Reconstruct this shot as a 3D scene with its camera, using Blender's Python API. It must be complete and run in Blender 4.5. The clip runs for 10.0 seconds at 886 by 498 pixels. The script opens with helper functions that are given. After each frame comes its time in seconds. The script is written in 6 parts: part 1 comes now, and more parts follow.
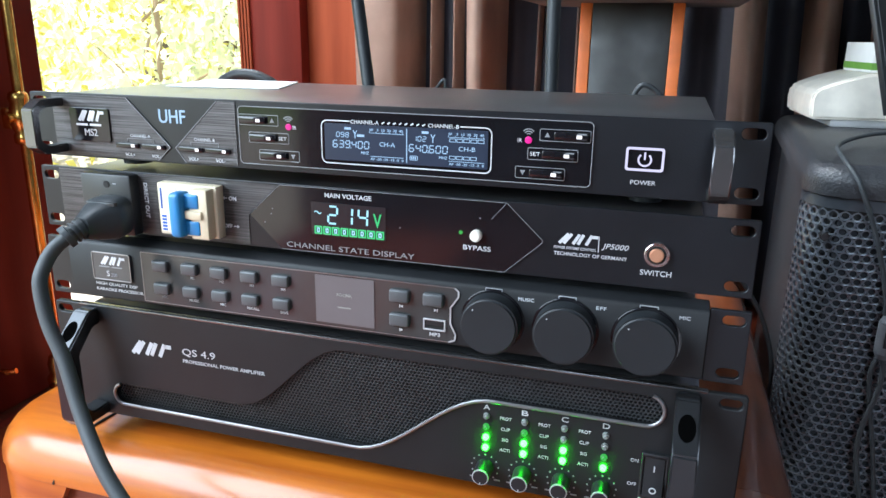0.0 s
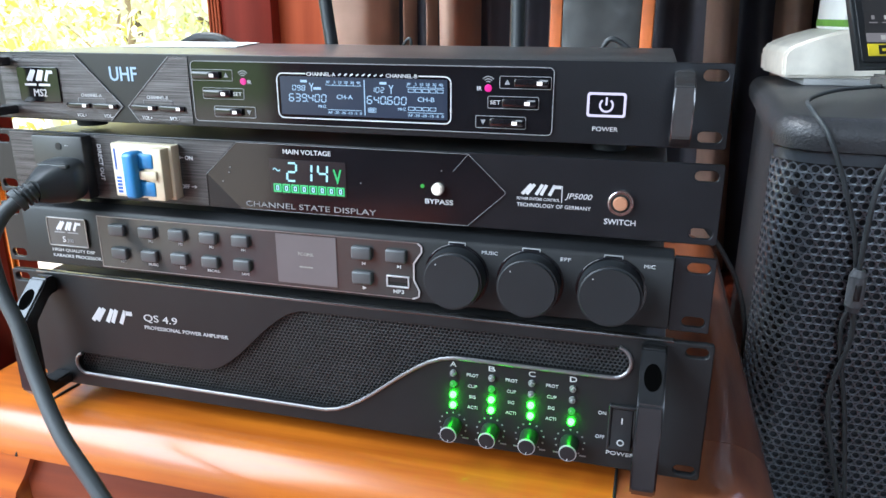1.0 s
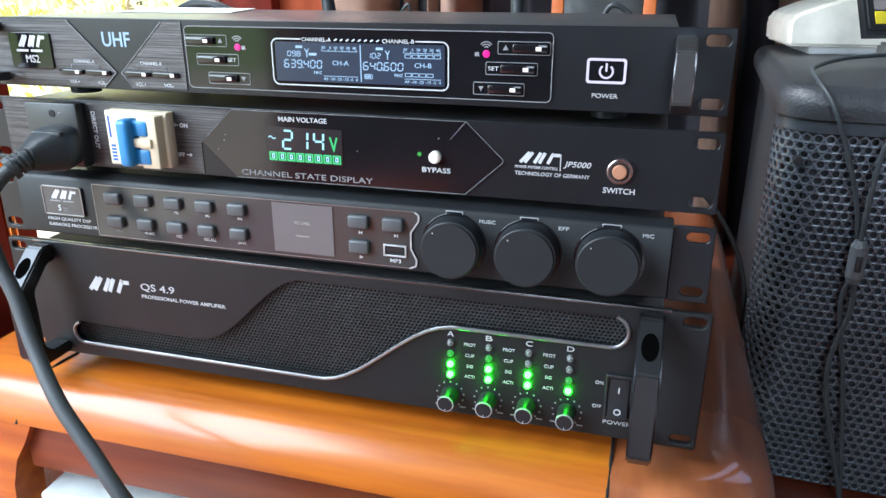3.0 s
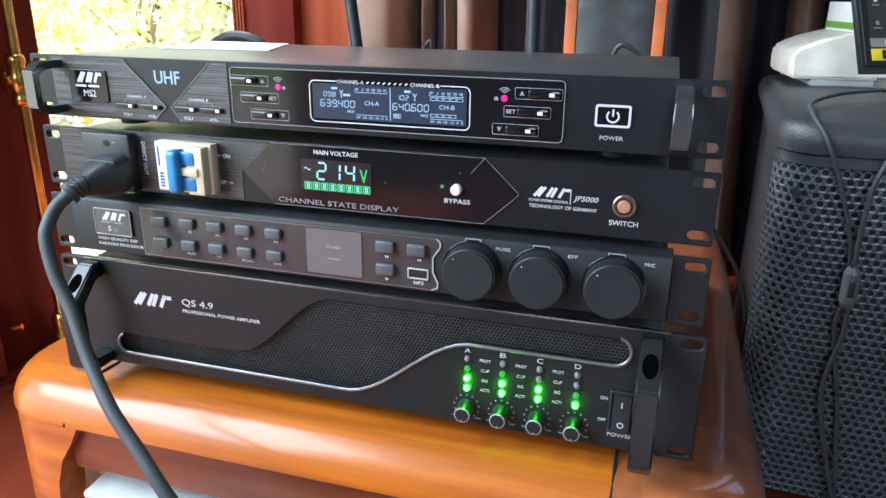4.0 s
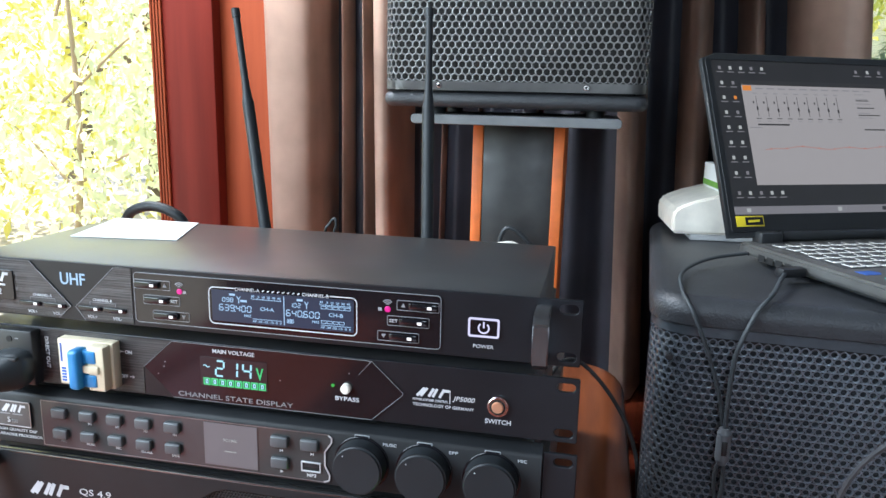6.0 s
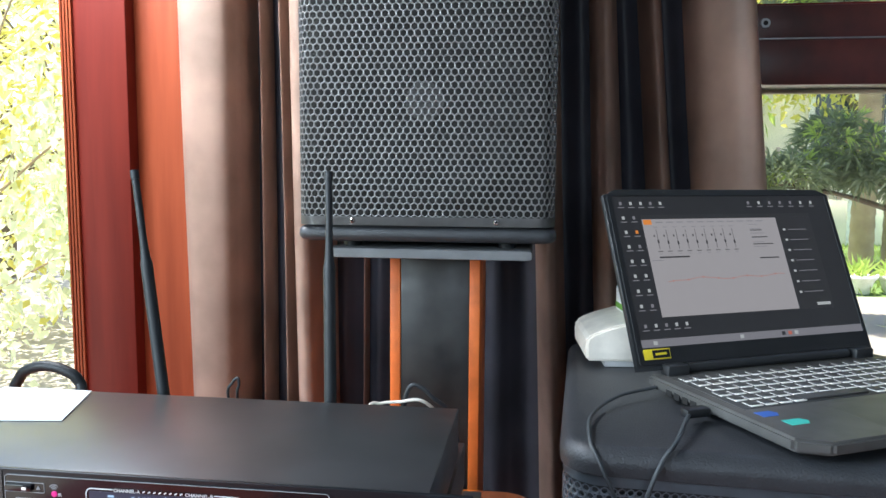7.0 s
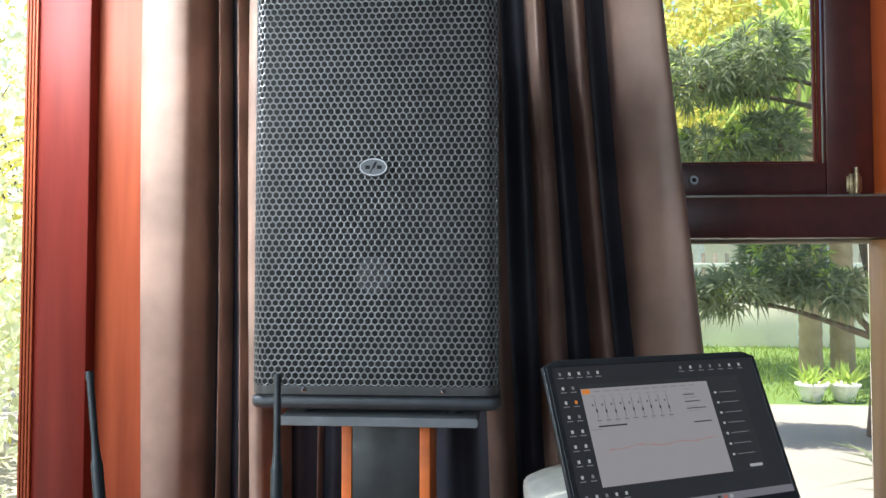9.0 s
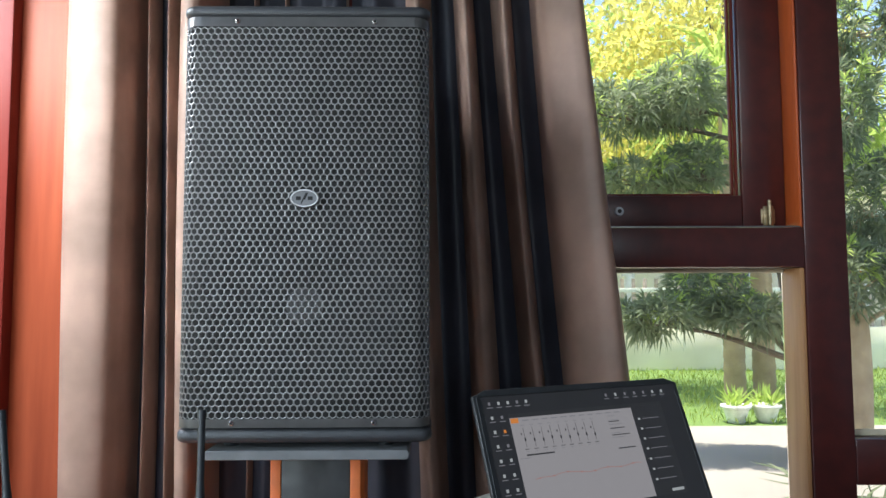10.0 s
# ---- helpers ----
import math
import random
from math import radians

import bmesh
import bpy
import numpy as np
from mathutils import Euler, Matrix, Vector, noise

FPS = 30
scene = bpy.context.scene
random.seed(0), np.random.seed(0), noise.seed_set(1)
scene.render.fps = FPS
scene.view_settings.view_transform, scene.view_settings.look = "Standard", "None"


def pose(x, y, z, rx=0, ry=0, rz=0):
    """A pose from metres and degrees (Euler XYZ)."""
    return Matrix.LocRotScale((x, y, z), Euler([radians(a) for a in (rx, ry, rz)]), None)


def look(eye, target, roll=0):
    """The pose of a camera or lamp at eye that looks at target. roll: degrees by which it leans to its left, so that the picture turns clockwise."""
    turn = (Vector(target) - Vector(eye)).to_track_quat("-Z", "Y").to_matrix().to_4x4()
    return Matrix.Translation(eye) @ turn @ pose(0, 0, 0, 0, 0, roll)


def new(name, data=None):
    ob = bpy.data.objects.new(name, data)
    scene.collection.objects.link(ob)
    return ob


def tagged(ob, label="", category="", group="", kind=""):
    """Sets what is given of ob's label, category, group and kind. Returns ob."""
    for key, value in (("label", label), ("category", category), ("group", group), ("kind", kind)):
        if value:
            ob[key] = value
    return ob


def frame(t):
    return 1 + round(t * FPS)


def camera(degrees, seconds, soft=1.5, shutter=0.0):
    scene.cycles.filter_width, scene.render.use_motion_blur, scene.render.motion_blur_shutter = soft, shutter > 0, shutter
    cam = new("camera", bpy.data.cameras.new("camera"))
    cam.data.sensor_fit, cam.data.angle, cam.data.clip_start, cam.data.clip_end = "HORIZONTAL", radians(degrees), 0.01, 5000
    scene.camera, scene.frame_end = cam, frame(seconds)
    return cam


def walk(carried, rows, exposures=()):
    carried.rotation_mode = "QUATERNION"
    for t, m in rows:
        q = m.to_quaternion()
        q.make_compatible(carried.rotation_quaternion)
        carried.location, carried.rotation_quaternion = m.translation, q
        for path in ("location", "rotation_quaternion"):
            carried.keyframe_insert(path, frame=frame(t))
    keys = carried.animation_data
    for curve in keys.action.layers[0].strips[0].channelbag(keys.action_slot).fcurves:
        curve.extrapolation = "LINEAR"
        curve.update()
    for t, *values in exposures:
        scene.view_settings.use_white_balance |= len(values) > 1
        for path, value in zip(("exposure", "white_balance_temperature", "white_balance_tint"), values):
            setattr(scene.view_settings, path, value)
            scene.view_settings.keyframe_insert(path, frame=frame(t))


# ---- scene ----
cam = camera(62.6, 10.0)
EXPOSURES = [(0, 2.03), (2.5, 2.20), (4.5, 2.04), (6.0, 1.98), (7.5, 1.80), (10, 1.60)]
PATH = [
    (0, (0.189, -0.412, 0.298), (-0.373, 1.423, -0.264), 0.8),
    (0.5, (0.193, -0.416, 0.295), (-0.346, 1.419, -0.291), 0.4),
    (1, (0.201, -0.404, 0.281), (-0.317, 1.427, -0.334), -0.0),
    (1.5, (0.208, -0.381, 0.263), (-0.293, 1.443, -0.386), -0.3),
    (2, (0.206, -0.372, 0.259), (-0.29, 1.444, -0.418), -0.4),
    (2.5, (0.203, -0.38, 0.267), (-0.301, 1.43, -0.419), -0.3),
    (3.8, (0.206, -0.433, 0.295), (-0.333, 1.372, -0.377), 0.6),
    (4, (0.207, -0.437, 0.3), (-0.339, 1.371, -0.358), 0.6),
    (4.5, (0.206, -0.45, 0.32), (-0.342, 1.367, -0.311), 0.9),
    (5, (0.208, -0.46, 0.34), (-0.319, 1.378, -0.246), 1.0),
    (5.5, (0.218, -0.465, 0.356), (-0.261, 1.406, -0.162), 1.3),
    (5.8, (0.231, -0.46, 0.375), (-0.199, 1.436, -0.094), 1.4),
    (6, (0.243, -0.448, 0.381), (-0.157, 1.467, -0.031), 1.3),
    (6.2, (0.254, -0.443, 0.393), (-0.12, 1.488, 0.029), 1.2),
    (7.3, (0.285, -0.429, 0.473), (0.062, 1.554, 0.329), 0.1),
    (7.5, (0.291, -0.432, 0.484), (0.081, 1.554, 0.372), 0.0),
    (8, (0.292, -0.446, 0.514), (0.108, 1.546, 0.476), -0.1),
    (8.5, (0.298, -0.46, 0.541), (0.128, 1.532, 0.558), 0.1),
    (9, (0.3, -0.473, 0.553), (0.145, 1.52, 0.625), -0.0),
    (9.5, (0.303, -0.478, 0.56), (0.206, 1.516, 0.674), -0.1),
    (10, (0.309, -0.483, 0.561), (0.327, 1.512, 0.701), -0.2),
]
walk(cam, [(t, look(eye, target, roll)) for t, eye, target, roll in PATH], EXPOSURES)

# ---- light ----
SUN_EL, SUN_AZ = 78.0, 274.0          # azimuth: degrees from +y, clockwise seen from above
world = bpy.data.worlds.new("sky")
scene.world = world
world.use_nodes = True
wn = world.node_tree
sky = wn.nodes.new("ShaderNodeTexSky")
sky.sky_type, sky.sun_disc = "NISHITA", False
sky.sun_elevation, sky.sun_rotation = radians(SUN_EL), radians(SUN_AZ)
wn.links.new(sky.outputs[0], wn.nodes["Background"].inputs[0])
wn.nodes["Background"].inputs[1].default_value = 0.15

sun = new("sun", bpy.data.lights.new("sun", "SUN"))
sun.data.energy, sun.data.angle, sun.data.color = 4.2, radians(0.6), (1.0, 0.95, 0.86)
az, el = radians(SUN_AZ), radians(SUN_EL)
sun.matrix_world = look((math.sin(az) * math.cos(el) * 20, math.cos(az) * math.cos(el) * 20, math.sin(el) * 20), (0, 0, 0))

FLOOR, GROUND = -0.17, -0.30
# daylight in the doorway of the left wall, beside and behind the viewer
day = new("doorway_daylight", bpy.data.lights.new("doorway_daylight", "AREA"))
day.data.shape, day.data.size, day.data.size_y = "RECTANGLE", 1.05, 0.95
day.data.energy, day.data.color = 10.2, (0.75, 0.90, 1.0)
day.matrix_world = look((-0.66, -0.64, 0.80), (1.0, -0.60, 0.58))

# daylight in the upper part of the opening beside the corner post
high = new("opening_daylight", bpy.data.lights.new("opening_daylight", "AREA"))
high.data.shape, high.data.size, high.data.size_y = "RECTANGLE", 0.38, 0.40
high.data.energy, high.data.color = 4.8, (0.88, 0.95, 1.0)
high.data.spread = radians(120)
high.matrix_world = look((-0.64, 0.47, 1.18), (-0.30, 0.79, 0.62))

# added fill from an unseen, invented window in the rear wall
rear = new("window_daylight", bpy.data.lights.new("window_daylight", "AREA"))
rear.data.shape, rear.data.size, rear.data.size_y = "RECTANGLE", 0.68, 1.32
rear.data.energy, rear.data.color = 5.8, (0.78, 0.90, 1.0)
rear.matrix_world = look((0.55, -2.99, 1.275), (0.55, 0.0, 1.0))

GLOW = 0.32          # lit displays against the exposure

# ---- materials ----
def mat(name, color, rough=0.5, metal=0.0, vary=0.15, scale=30.0, bump=0.0, bscale=200.0, stretch=(1, 1, 1),
        second=None, coat=0.0, coat_rough=0.12, random_tint=0.0, rvary=0.1, spec=0.5):
    """A Principled material: two scales of variation in colour and roughness, and fine relief."""
    m = bpy.data.materials.new(name)
    m.use_nodes = True
    t = m.node_tree
    b = t.nodes["Principled BSDF"]
    b.inputs["Roughness"].default_value, b.inputs["Metallic"].default_value = rough, metal
    b.inputs["Specular IOR Level"].default_value = spec
    b.inputs["Coat Weight"].default_value, b.inputs["Coat Roughness"].default_value = coat, coat_rough
    b.inputs["Coat IOR"].default_value = 1.65
    co = t.nodes.new("ShaderNodeTexCoord")
    mp = t.nodes.new("ShaderNodeMapping")
    mp.inputs["Scale"].default_value = stretch
    t.links.new(co.outputs["Object"], mp.inputs["Vector"])
    big, fine = t.nodes.new("ShaderNodeTexNoise"), t.nodes.new("ShaderNodeTexNoise")
    big.inputs["Scale"].default_value, big.inputs["Detail"].default_value = scale, 5
    fine.inputs["Scale"].default_value, fine.inputs["Detail"].default_value = bscale, 3
    for n in (big, fine):
        t.links.new(mp.outputs[0], n.inputs["Vector"])
    mix = t.nodes.new("ShaderNodeMix")
    mix.data_type = "RGBA"
    lo = second or tuple(c * (1 - vary) for c in color)
    hi = color if second else tuple(min(1, c * (1 + vary)) for c in color)
    mix.inputs[6].default_value, mix.inputs[7].default_value = (*lo, 1), (*hi, 1)
    ramp = t.nodes.new("ShaderNodeMapRange")
    ramp.inputs[1].default_value, ramp.inputs[2].default_value = 0.3, 0.7
    t.links.new(big.outputs[0], ramp.inputs[0])
    t.links.new(ramp.outputs[0], mix.inputs[0])
    out = mix.outputs[2]
    if random_tint:
        info, hsv = t.nodes.new("ShaderNodeObjectInfo"), t.nodes.new("ShaderNodeHueSaturation")
        geo, add = t.nodes.new("ShaderNodeNewGeometry"), t.nodes.new("ShaderNodeMath")
        t.links.new(info.outputs["Random"], add.inputs[0])
        t.links.new(geo.outputs["Random Per Island"], add.inputs[1])
        mr = t.nodes.new("ShaderNodeMapRange")
        mr.inputs[2].default_value = 2
        mr.inputs[3].default_value, mr.inputs[4].default_value = 1 - random_tint, 1 + random_tint
        t.links.new(add.outputs[0], mr.inputs[0])
        t.links.new(mr.outputs[0], hsv.inputs["Value"])
        t.links.new(out, hsv.inputs["Color"])
        out = hsv.outputs[0]
    t.links.new(out, b.inputs["Base Color"])
    rr = t.nodes.new("ShaderNodeMapRange")
    rr.inputs[3].default_value, rr.inputs[4].default_value = max(0.02, rough * (1 - rvary)), min(1, rough * (1 + rvary))
    t.links.new(fine.outputs[0], rr.inputs[0])
    t.links.new(rr.outputs[0], b.inputs["Roughness"])
    if bump:
        bp = t.nodes.new("ShaderNodeBump")
        bp.inputs["Strength"].default_value, bp.inputs["Distance"].default_value = bump, 0.001
        t.links.new(fine.outputs[0], bp.inputs["Height"])
        t.links.new(bp.outputs[0], b.inputs["Normal"])
    return m


def glow(name, color, strength, base=(0.02, 0.02, 0.02)):
    m = mat(name, base, 0.3)
    b = m.node_tree.nodes["Principled BSDF"]
    b.inputs["Emission Color"].default_value, b.inputs["Emission Strength"].default_value = (*color, 1), strength * GLOW
    return m


def leafy(name, color, passing, random_tint=0.35):
    """Leaves and thin cloth: some light passes through."""
    m = mat(name, color, 0.5, vary=0.25, scale=8, random_tint=random_tint)
    t = m.node_tree
    b, o = t.nodes["Principled BSDF"], t.nodes["Material Output"]
    tr, mx = t.nodes.new("ShaderNodeBsdfTranslucent"), t.nodes.new("ShaderNodeMixShader")
    tr.inputs[0].default_value = (*[min(1, c * 1.6) for c in color], 1)
    mx.inputs[0].default_value = passing
    t.links.new(b.outputs[0], mx.inputs[1])
    t.links.new(tr.outputs[0], mx.inputs[2])
    t.links.new(mx.outputs[0], o.inputs[0])
    return m


BRUSHED = mat("brushed_black_aluminium", (0.066, 0.063, 0.063), 0.36, 0.85, vary=0.7, scale=60, bump=0.35, bscale=260, stretch=(0.22, 1, 22), rvary=0.35)
GLOSS = mat("black_gloss_acrylic", (0.008, 0.008, 0.010), 0.10, rvary=0.4)
ANODISED = mat("black_anodised_panel", (0.011, 0.0125, 0.016), 0.33, 0.3, bump=0.08, bscale=900)
SATIN = mat("satin_black_paint", (0.0125, 0.0135, 0.0150), 0.46, 0.0, bump=0.08, bscale=1200, spec=0.32)
CASE = mat("black_powder_coat", (0.050, 0.051, 0.053), 0.42, 0.4, bump=0.12, bscale=1500, scale=14, vary=0.3, coat=0.7, coat_rough=0.33)
RUBBER = mat("black_rubber", (0.014, 0.017, 0.020), 0.48, bump=0.05, bscale=900, spec=0.4)
DARK = mat("dark_inside", (0.006, 0.006, 0.006), 0.8)
PLASTIC = mat("black_plastic", (0.015, 0.016, 0.018), 0.38, bump=0.05, bscale=700)
BUTTON = mat("grey_button_plastic", (0.07, 0.075, 0.08), 0.42)
PRINT = mat("white_print", (0.56, 0.57, 0.59), 0.6, vary=0.06)
PRINT_DIM = mat("grey_print", (0.22, 0.225, 0.24), 0.6, vary=0.06)
SILVER = mat("silver_edge", (0.50, 0.51, 0.53), 0.34, 0.35)
DARKMETAL = mat("dark_handle_metal", (0.042, 0.044, 0.048), 0.26, 0.7, bump=0.06, bscale=800)
HANDLE_GREY = mat("grey_anodised_handle", (0.16, 0.16, 0.165), 0.24, 0.85, bump=0.05, bscale=800)
CHROME = mat("chrome", (0.75, 0.75, 0.76), 0.14, 1.0)
COPPER = mat("copper_switch_face", (0.62, 0.30, 0.18), 0.45, 0.5)
BONE = mat("cream_plastic", (0.66, 0.57, 0.41), 0.45)
BLUE = mat("blue_toggle_plastic", (0.02, 0.20, 0.46), 0.30)
WHITE_PLASTIC = mat("white_plastic", (0.84, 0.78, 0.68), 0.45)
LCD = glow("lcd_backlight", (0.035, 0.065, 0.12), 0.26, (0.01, 0.015, 0.03))
LCD_TEXT = glow("lcd_segments", (0.40, 0.66, 1.0), 0.85)
CYAN = glow("cyan_segments", (0.38, 0.80, 1.0), 1.0)
GREEN_SEG = glow("green_segments", (0.03, 0.75, 0.25), 0.75)
LED_ON = glow("green_led_lit", (0.006, 1.0, 0.008), 78.0)
LED_DIM = glow("green_led_dim", (0.03, 0.45, 0.06), 0.8)
LED_OFF = mat("led_off", (0.20, 0.22, 0.21), 0.3)
WHITE_LIGHT = glow("white_key_light", (0.9, 0.93, 1.0), 1.15)
POWER_LIGHT = glow("power_symbol_light", (0.70, 0.70, 1.0), 0.85)
PINK = glow("infrared_window", (0.85, 0.02, 0.35), 0.55, (0.3, 0.01, 0.1))
TFT = glow("lcd_grey", (0.16, 0.15, 0.17), 0.55, (0.05, 0.05, 0.055))
WOOD = mat("varnished_orange_wood", (0.60, 0.160, 0.012), 0.45, vary=0.3, scale=13, bump=0.05, bscale=110, stretch=(0.4, 6, 6), second=(0.36, 0.075, 0.007), coat=0.6, coat_rough=0.20, spec=0.25)
WOOD_DARK = mat("varnished_dark_wood", (0.50, 0.150, 0.048), 0.34, scale=13, bump=0.06, bscale=90, stretch=(3, 0.8, 3), second=(0.21, 0.052, 0.019), coat=1.0, coat_rough=0.07)
# end board's brown is deepened to carry the shade behind the rack ears
WOOD_SIDE = mat("varnished_brown_wood_shaded", (0.34, 0.098, 0.034), 0.36, scale=12, bump=0.05, bscale=90, stretch=(5, 0.5, 5), second=(0.19, 0.048, 0.017), coat=1.0, coat_rough=0.10)
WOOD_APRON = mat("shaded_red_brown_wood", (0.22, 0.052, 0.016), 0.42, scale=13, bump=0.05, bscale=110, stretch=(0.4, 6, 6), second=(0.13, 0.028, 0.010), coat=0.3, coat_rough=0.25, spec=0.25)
REDWOOD = mat("red_varnished_timber", (0.150, 0.019, 0.013), 0.42, scale=6, bump=0.05, bscale=60, stretch=(6, 6, 0.5), second=(0.100, 0.011, 0.008), spec=0.18)
REDWOOD_WARM = mat("orange_red_timber", (0.255, 0.055, 0.022), 0.42, scale=6, bump=0.05, bscale=60, stretch=(6, 6, 0.5), second=(0.175, 0.032, 0.012), spec=0.15)
FRAMEWOOD = mat("maroon_window_timber", (0.085, 0.014, 0.011), 0.36, scale=6, bump=0.05, bscale=60, stretch=(4, 4, 4), second=(0.05, 0.009, 0.008), coat=0.3)
FLOORWOOD = mat("polished_red_floor", (0.21, 0.042, 0.019), 0.24, scale=5, bump=0.03, bscale=40, stretch=(4, 0.6, 1), second=(0.17, 0.030, 0.013), coat=0.6)
# frame sides that catch daylight: the light is put into both colours
JAMB_LIT = mat("lit_orange_timber", (0.60, 0.115, 0.022), 0.40, scale=6, bump=0.05, bscale=60, stretch=(6, 6, 0.5), second=(0.46, 0.080, 0.016))
JAMB_LIT_PALE = mat("lit_tan_timber", (0.52, 0.27, 0.115), 0.45, scale=8, bump=0.06, bscale=60, stretch=(6, 6, 0.4), second=(0.40, 0.18, 0.07))
BRASS_WORN = mat("worn_brass", (0.42, 0.33, 0.20), 0.35, 0.9, vary=0.4, scale=90)
BRASS = mat("polished_brass", (0.80, 0.50, 0.14), 0.2, 1.0, vary=0.25, scale=50)
CLOTH = leafy("mauve_curtain_cloth", (0.44, 0.298, 0.236), 0.02, 0.04)
DARK_BACKING = leafy("dark_navy_backing", (0.060, 0.062, 0.082), 0.0, 0.04)
ORANGE = mat("orange_board_edge", (0.75, 0.17, 0.03), 0.5)
PLATE_GREY = mat("grey_steel_plate", (0.17, 0.175, 0.18), 0.42, 0.3, bump=0.1, bscale=600)
ROUGH_BLACK = mat("textured_black_paint", (0.034, 0.036, 0.040), 0.42, bump=0.8, bscale=420, spec=0.5)
GRILLE = mat("grille_grey_black", (0.175, 0.172, 0.169), 0.33, 0.45, bump=0.1, bscale=700)
MESH = mat("fine_black_mesh", (0.055, 0.057, 0.060), 0.38, 0.6)
EMBLEM = mat("worn_emblem_metal", (0.16, 0.16, 0.165), 0.35, 0.8)
TRIM = mat("dull_silver_trim", (0.30, 0.30, 0.31), 0.38, 0.9)
# floor loudspeaker's grille: cool haze put into a lighter bluish grey
SUB_GRILLE = mat("hazy_grey_black_grille", (0.155, 0.178, 0.205), 0.32, 0.4, bump=0.1, bscale=500)
FOAM_GREY = mat("grey_foam", (0.030, 0.0295, 0.029), 0.95, bump=0.5, bscale=500)
FOAM = mat("black_foam", (0.010, 0.011, 0.012), 0.95, bump=0.5, bscale=500)
# foam behind that grille, lightened for the same haze
SUB_FOAM = mat("hazy_grey_foam", (0.038, 0.043, 0.051), 0.95, bump=0.5, bscale=500)
PLASTER = mat("grey_plaster", (0.20, 0.21, 0.23), 0.8, scale=3, bump=0.2, bscale=120)
PLUG = mat("dark_moulded_rubber", (0.024, 0.028, 0.031), 0.42, bump=0.1, bscale=500)
CABLE = mat("grey_rubber_cable", (0.048, 0.056, 0.061), 0.55, bump=0.1, bscale=400)
THIN_CABLE = mat("black_thin_cable", (0.03, 0.033, 0.036), 0.45)
PAPER = mat("white_paper", (0.82, 0.82, 0.80), 0.6, vary=0.04)
GREEN_CARD = mat("green_card", (0.16, 0.36, 0.06), 0.6)
LAPTOP = mat("dark_laptop_plastic", (0.022, 0.024, 0.026), 0.45, bump=0.06, bscale=900)
KEYCAP = mat("laptop_key", (0.062, 0.061, 0.060), 0.42)
# deck is lighter than the shell, window reflections put into its grey
DECK = mat("sheen_grey_laptop_deck", (0.085, 0.084, 0.080), 0.34, vary=0.25, scale=25, bump=0.05, bscale=900)
SCREEN = glow("dark_desktop", (0.030, 0.032, 0.036), 0.5, (0.01, 0.01, 0.012))
SCREEN_GREY = glow("grey_app_window", (0.33, 0.32, 0.34), 0.75)
SCREEN_BAR = glow("taskbar_grey", (0.20, 0.20, 0.23), 0.7)
SCREEN_INK = glow("app_ink", (0.03, 0.03, 0.035), 0.5)
SCREEN_RED = glow("app_red_line", (0.55, 0.15, 0.10), 0.6)
SCREEN_ICON = glow("desktop_icon", (0.50, 0.54, 0.56), 0.6)
SCREEN_ORANGE = glow("app_orange", (0.75, 0.25, 0.04), 0.7)
YELLOW = mat("yellow_sticker", (0.75, 0.58, 0.03), 0.4)
TEAL = mat("teal_sticker", (0.05, 0.50, 0.42), 0.35)
BLUE_STICKER = mat("blue_sticker", (0.03, 0.12, 0.45), 0.35)
LEAF = leafy("podocarpus_leaf", (0.185, 0.225, 0.130), 0.42)
LEAF_BRIGHT = leafy("young_leaf", (0.36, 0.46, 0.12), 0.55)
LEAF_YELLOW = leafy("yellow_leaf", (0.50, 0.46, 0.13), 0.6)
LEAF_PALE = leafy("pale_sunlit_leaf", (0.52, 0.55, 0.38), 0.5)
HOLE = mat("black_hole", (0.0015, 0.0015, 0.0015), 1.0, spec=0.0)
HOUSE = mat("cream_wall", (0.90, 0.81, 0.64), 0.8, scale=2)
BARK = mat("grey_brown_bark", (0.20, 0.16, 0.11), 0.85, scale=14, bump=0.8, bscale=60, second=(0.11, 0.085, 0.06))
PALE_BARK = mat("pale_ringed_bark", (0.46, 0.36, 0.22), 0.85, scale=10, bump=0.7, bscale=60, second=(0.30, 0.22, 0.13))
GRASS = leafy("grass_blade", (0.27, 0.34, 0.08), 0.35)
SOIL = mat("lawn_soil", (0.12, 0.20, 0.045), 0.9, scale=2, bump=0.4, bscale=30)
CONCRETE = mat("pale_concrete", (0.31, 0.285, 0.245), 0.8, scale=1.2, bump=0.2, bscale=40)
POT = mat("white_pot", (0.85, 0.84, 0.80), 0.5)
TERRACOTTA = mat("red_paint", (0.55, 0.08, 0.03), 0.6)
GLASSM = bpy.data.materials.new("window_glass")
GLASSM.use_nodes = True
gb = GLASSM.node_tree.nodes["Principled BSDF"]
gb.inputs["Transmission Weight"].default_value, gb.inputs["Roughness"].default_value, gb.inputs["IOR"].default_value = 1.0, 0.0, 1.45


# ---- builders ----
def as_mesh(name, bm, material, smooth=True):
    me = bpy.data.meshes.new(name)
    if smooth:
        for f in bm.faces:
            f.smooth = True
        for e in bm.edges:
            if len(e.link_faces) == 2 and e.calc_face_angle(0) > radians(35):
                e.smooth = False
    bm.to_mesh(me)
    bm.free()
    me.materials.append(material)
    return me


def part(name, bm, material, parent=None, label="", smooth=True):
    me = bm if isinstance(bm, bpy.types.Mesh) else as_mesh(name, bm, material, smooth)
    if isinstance(bm, bpy.types.Mesh) and not me.materials:
        me.materials.append(material)
    ob = new(name, me)
    ob.parent = parent
    return tagged(ob, label)


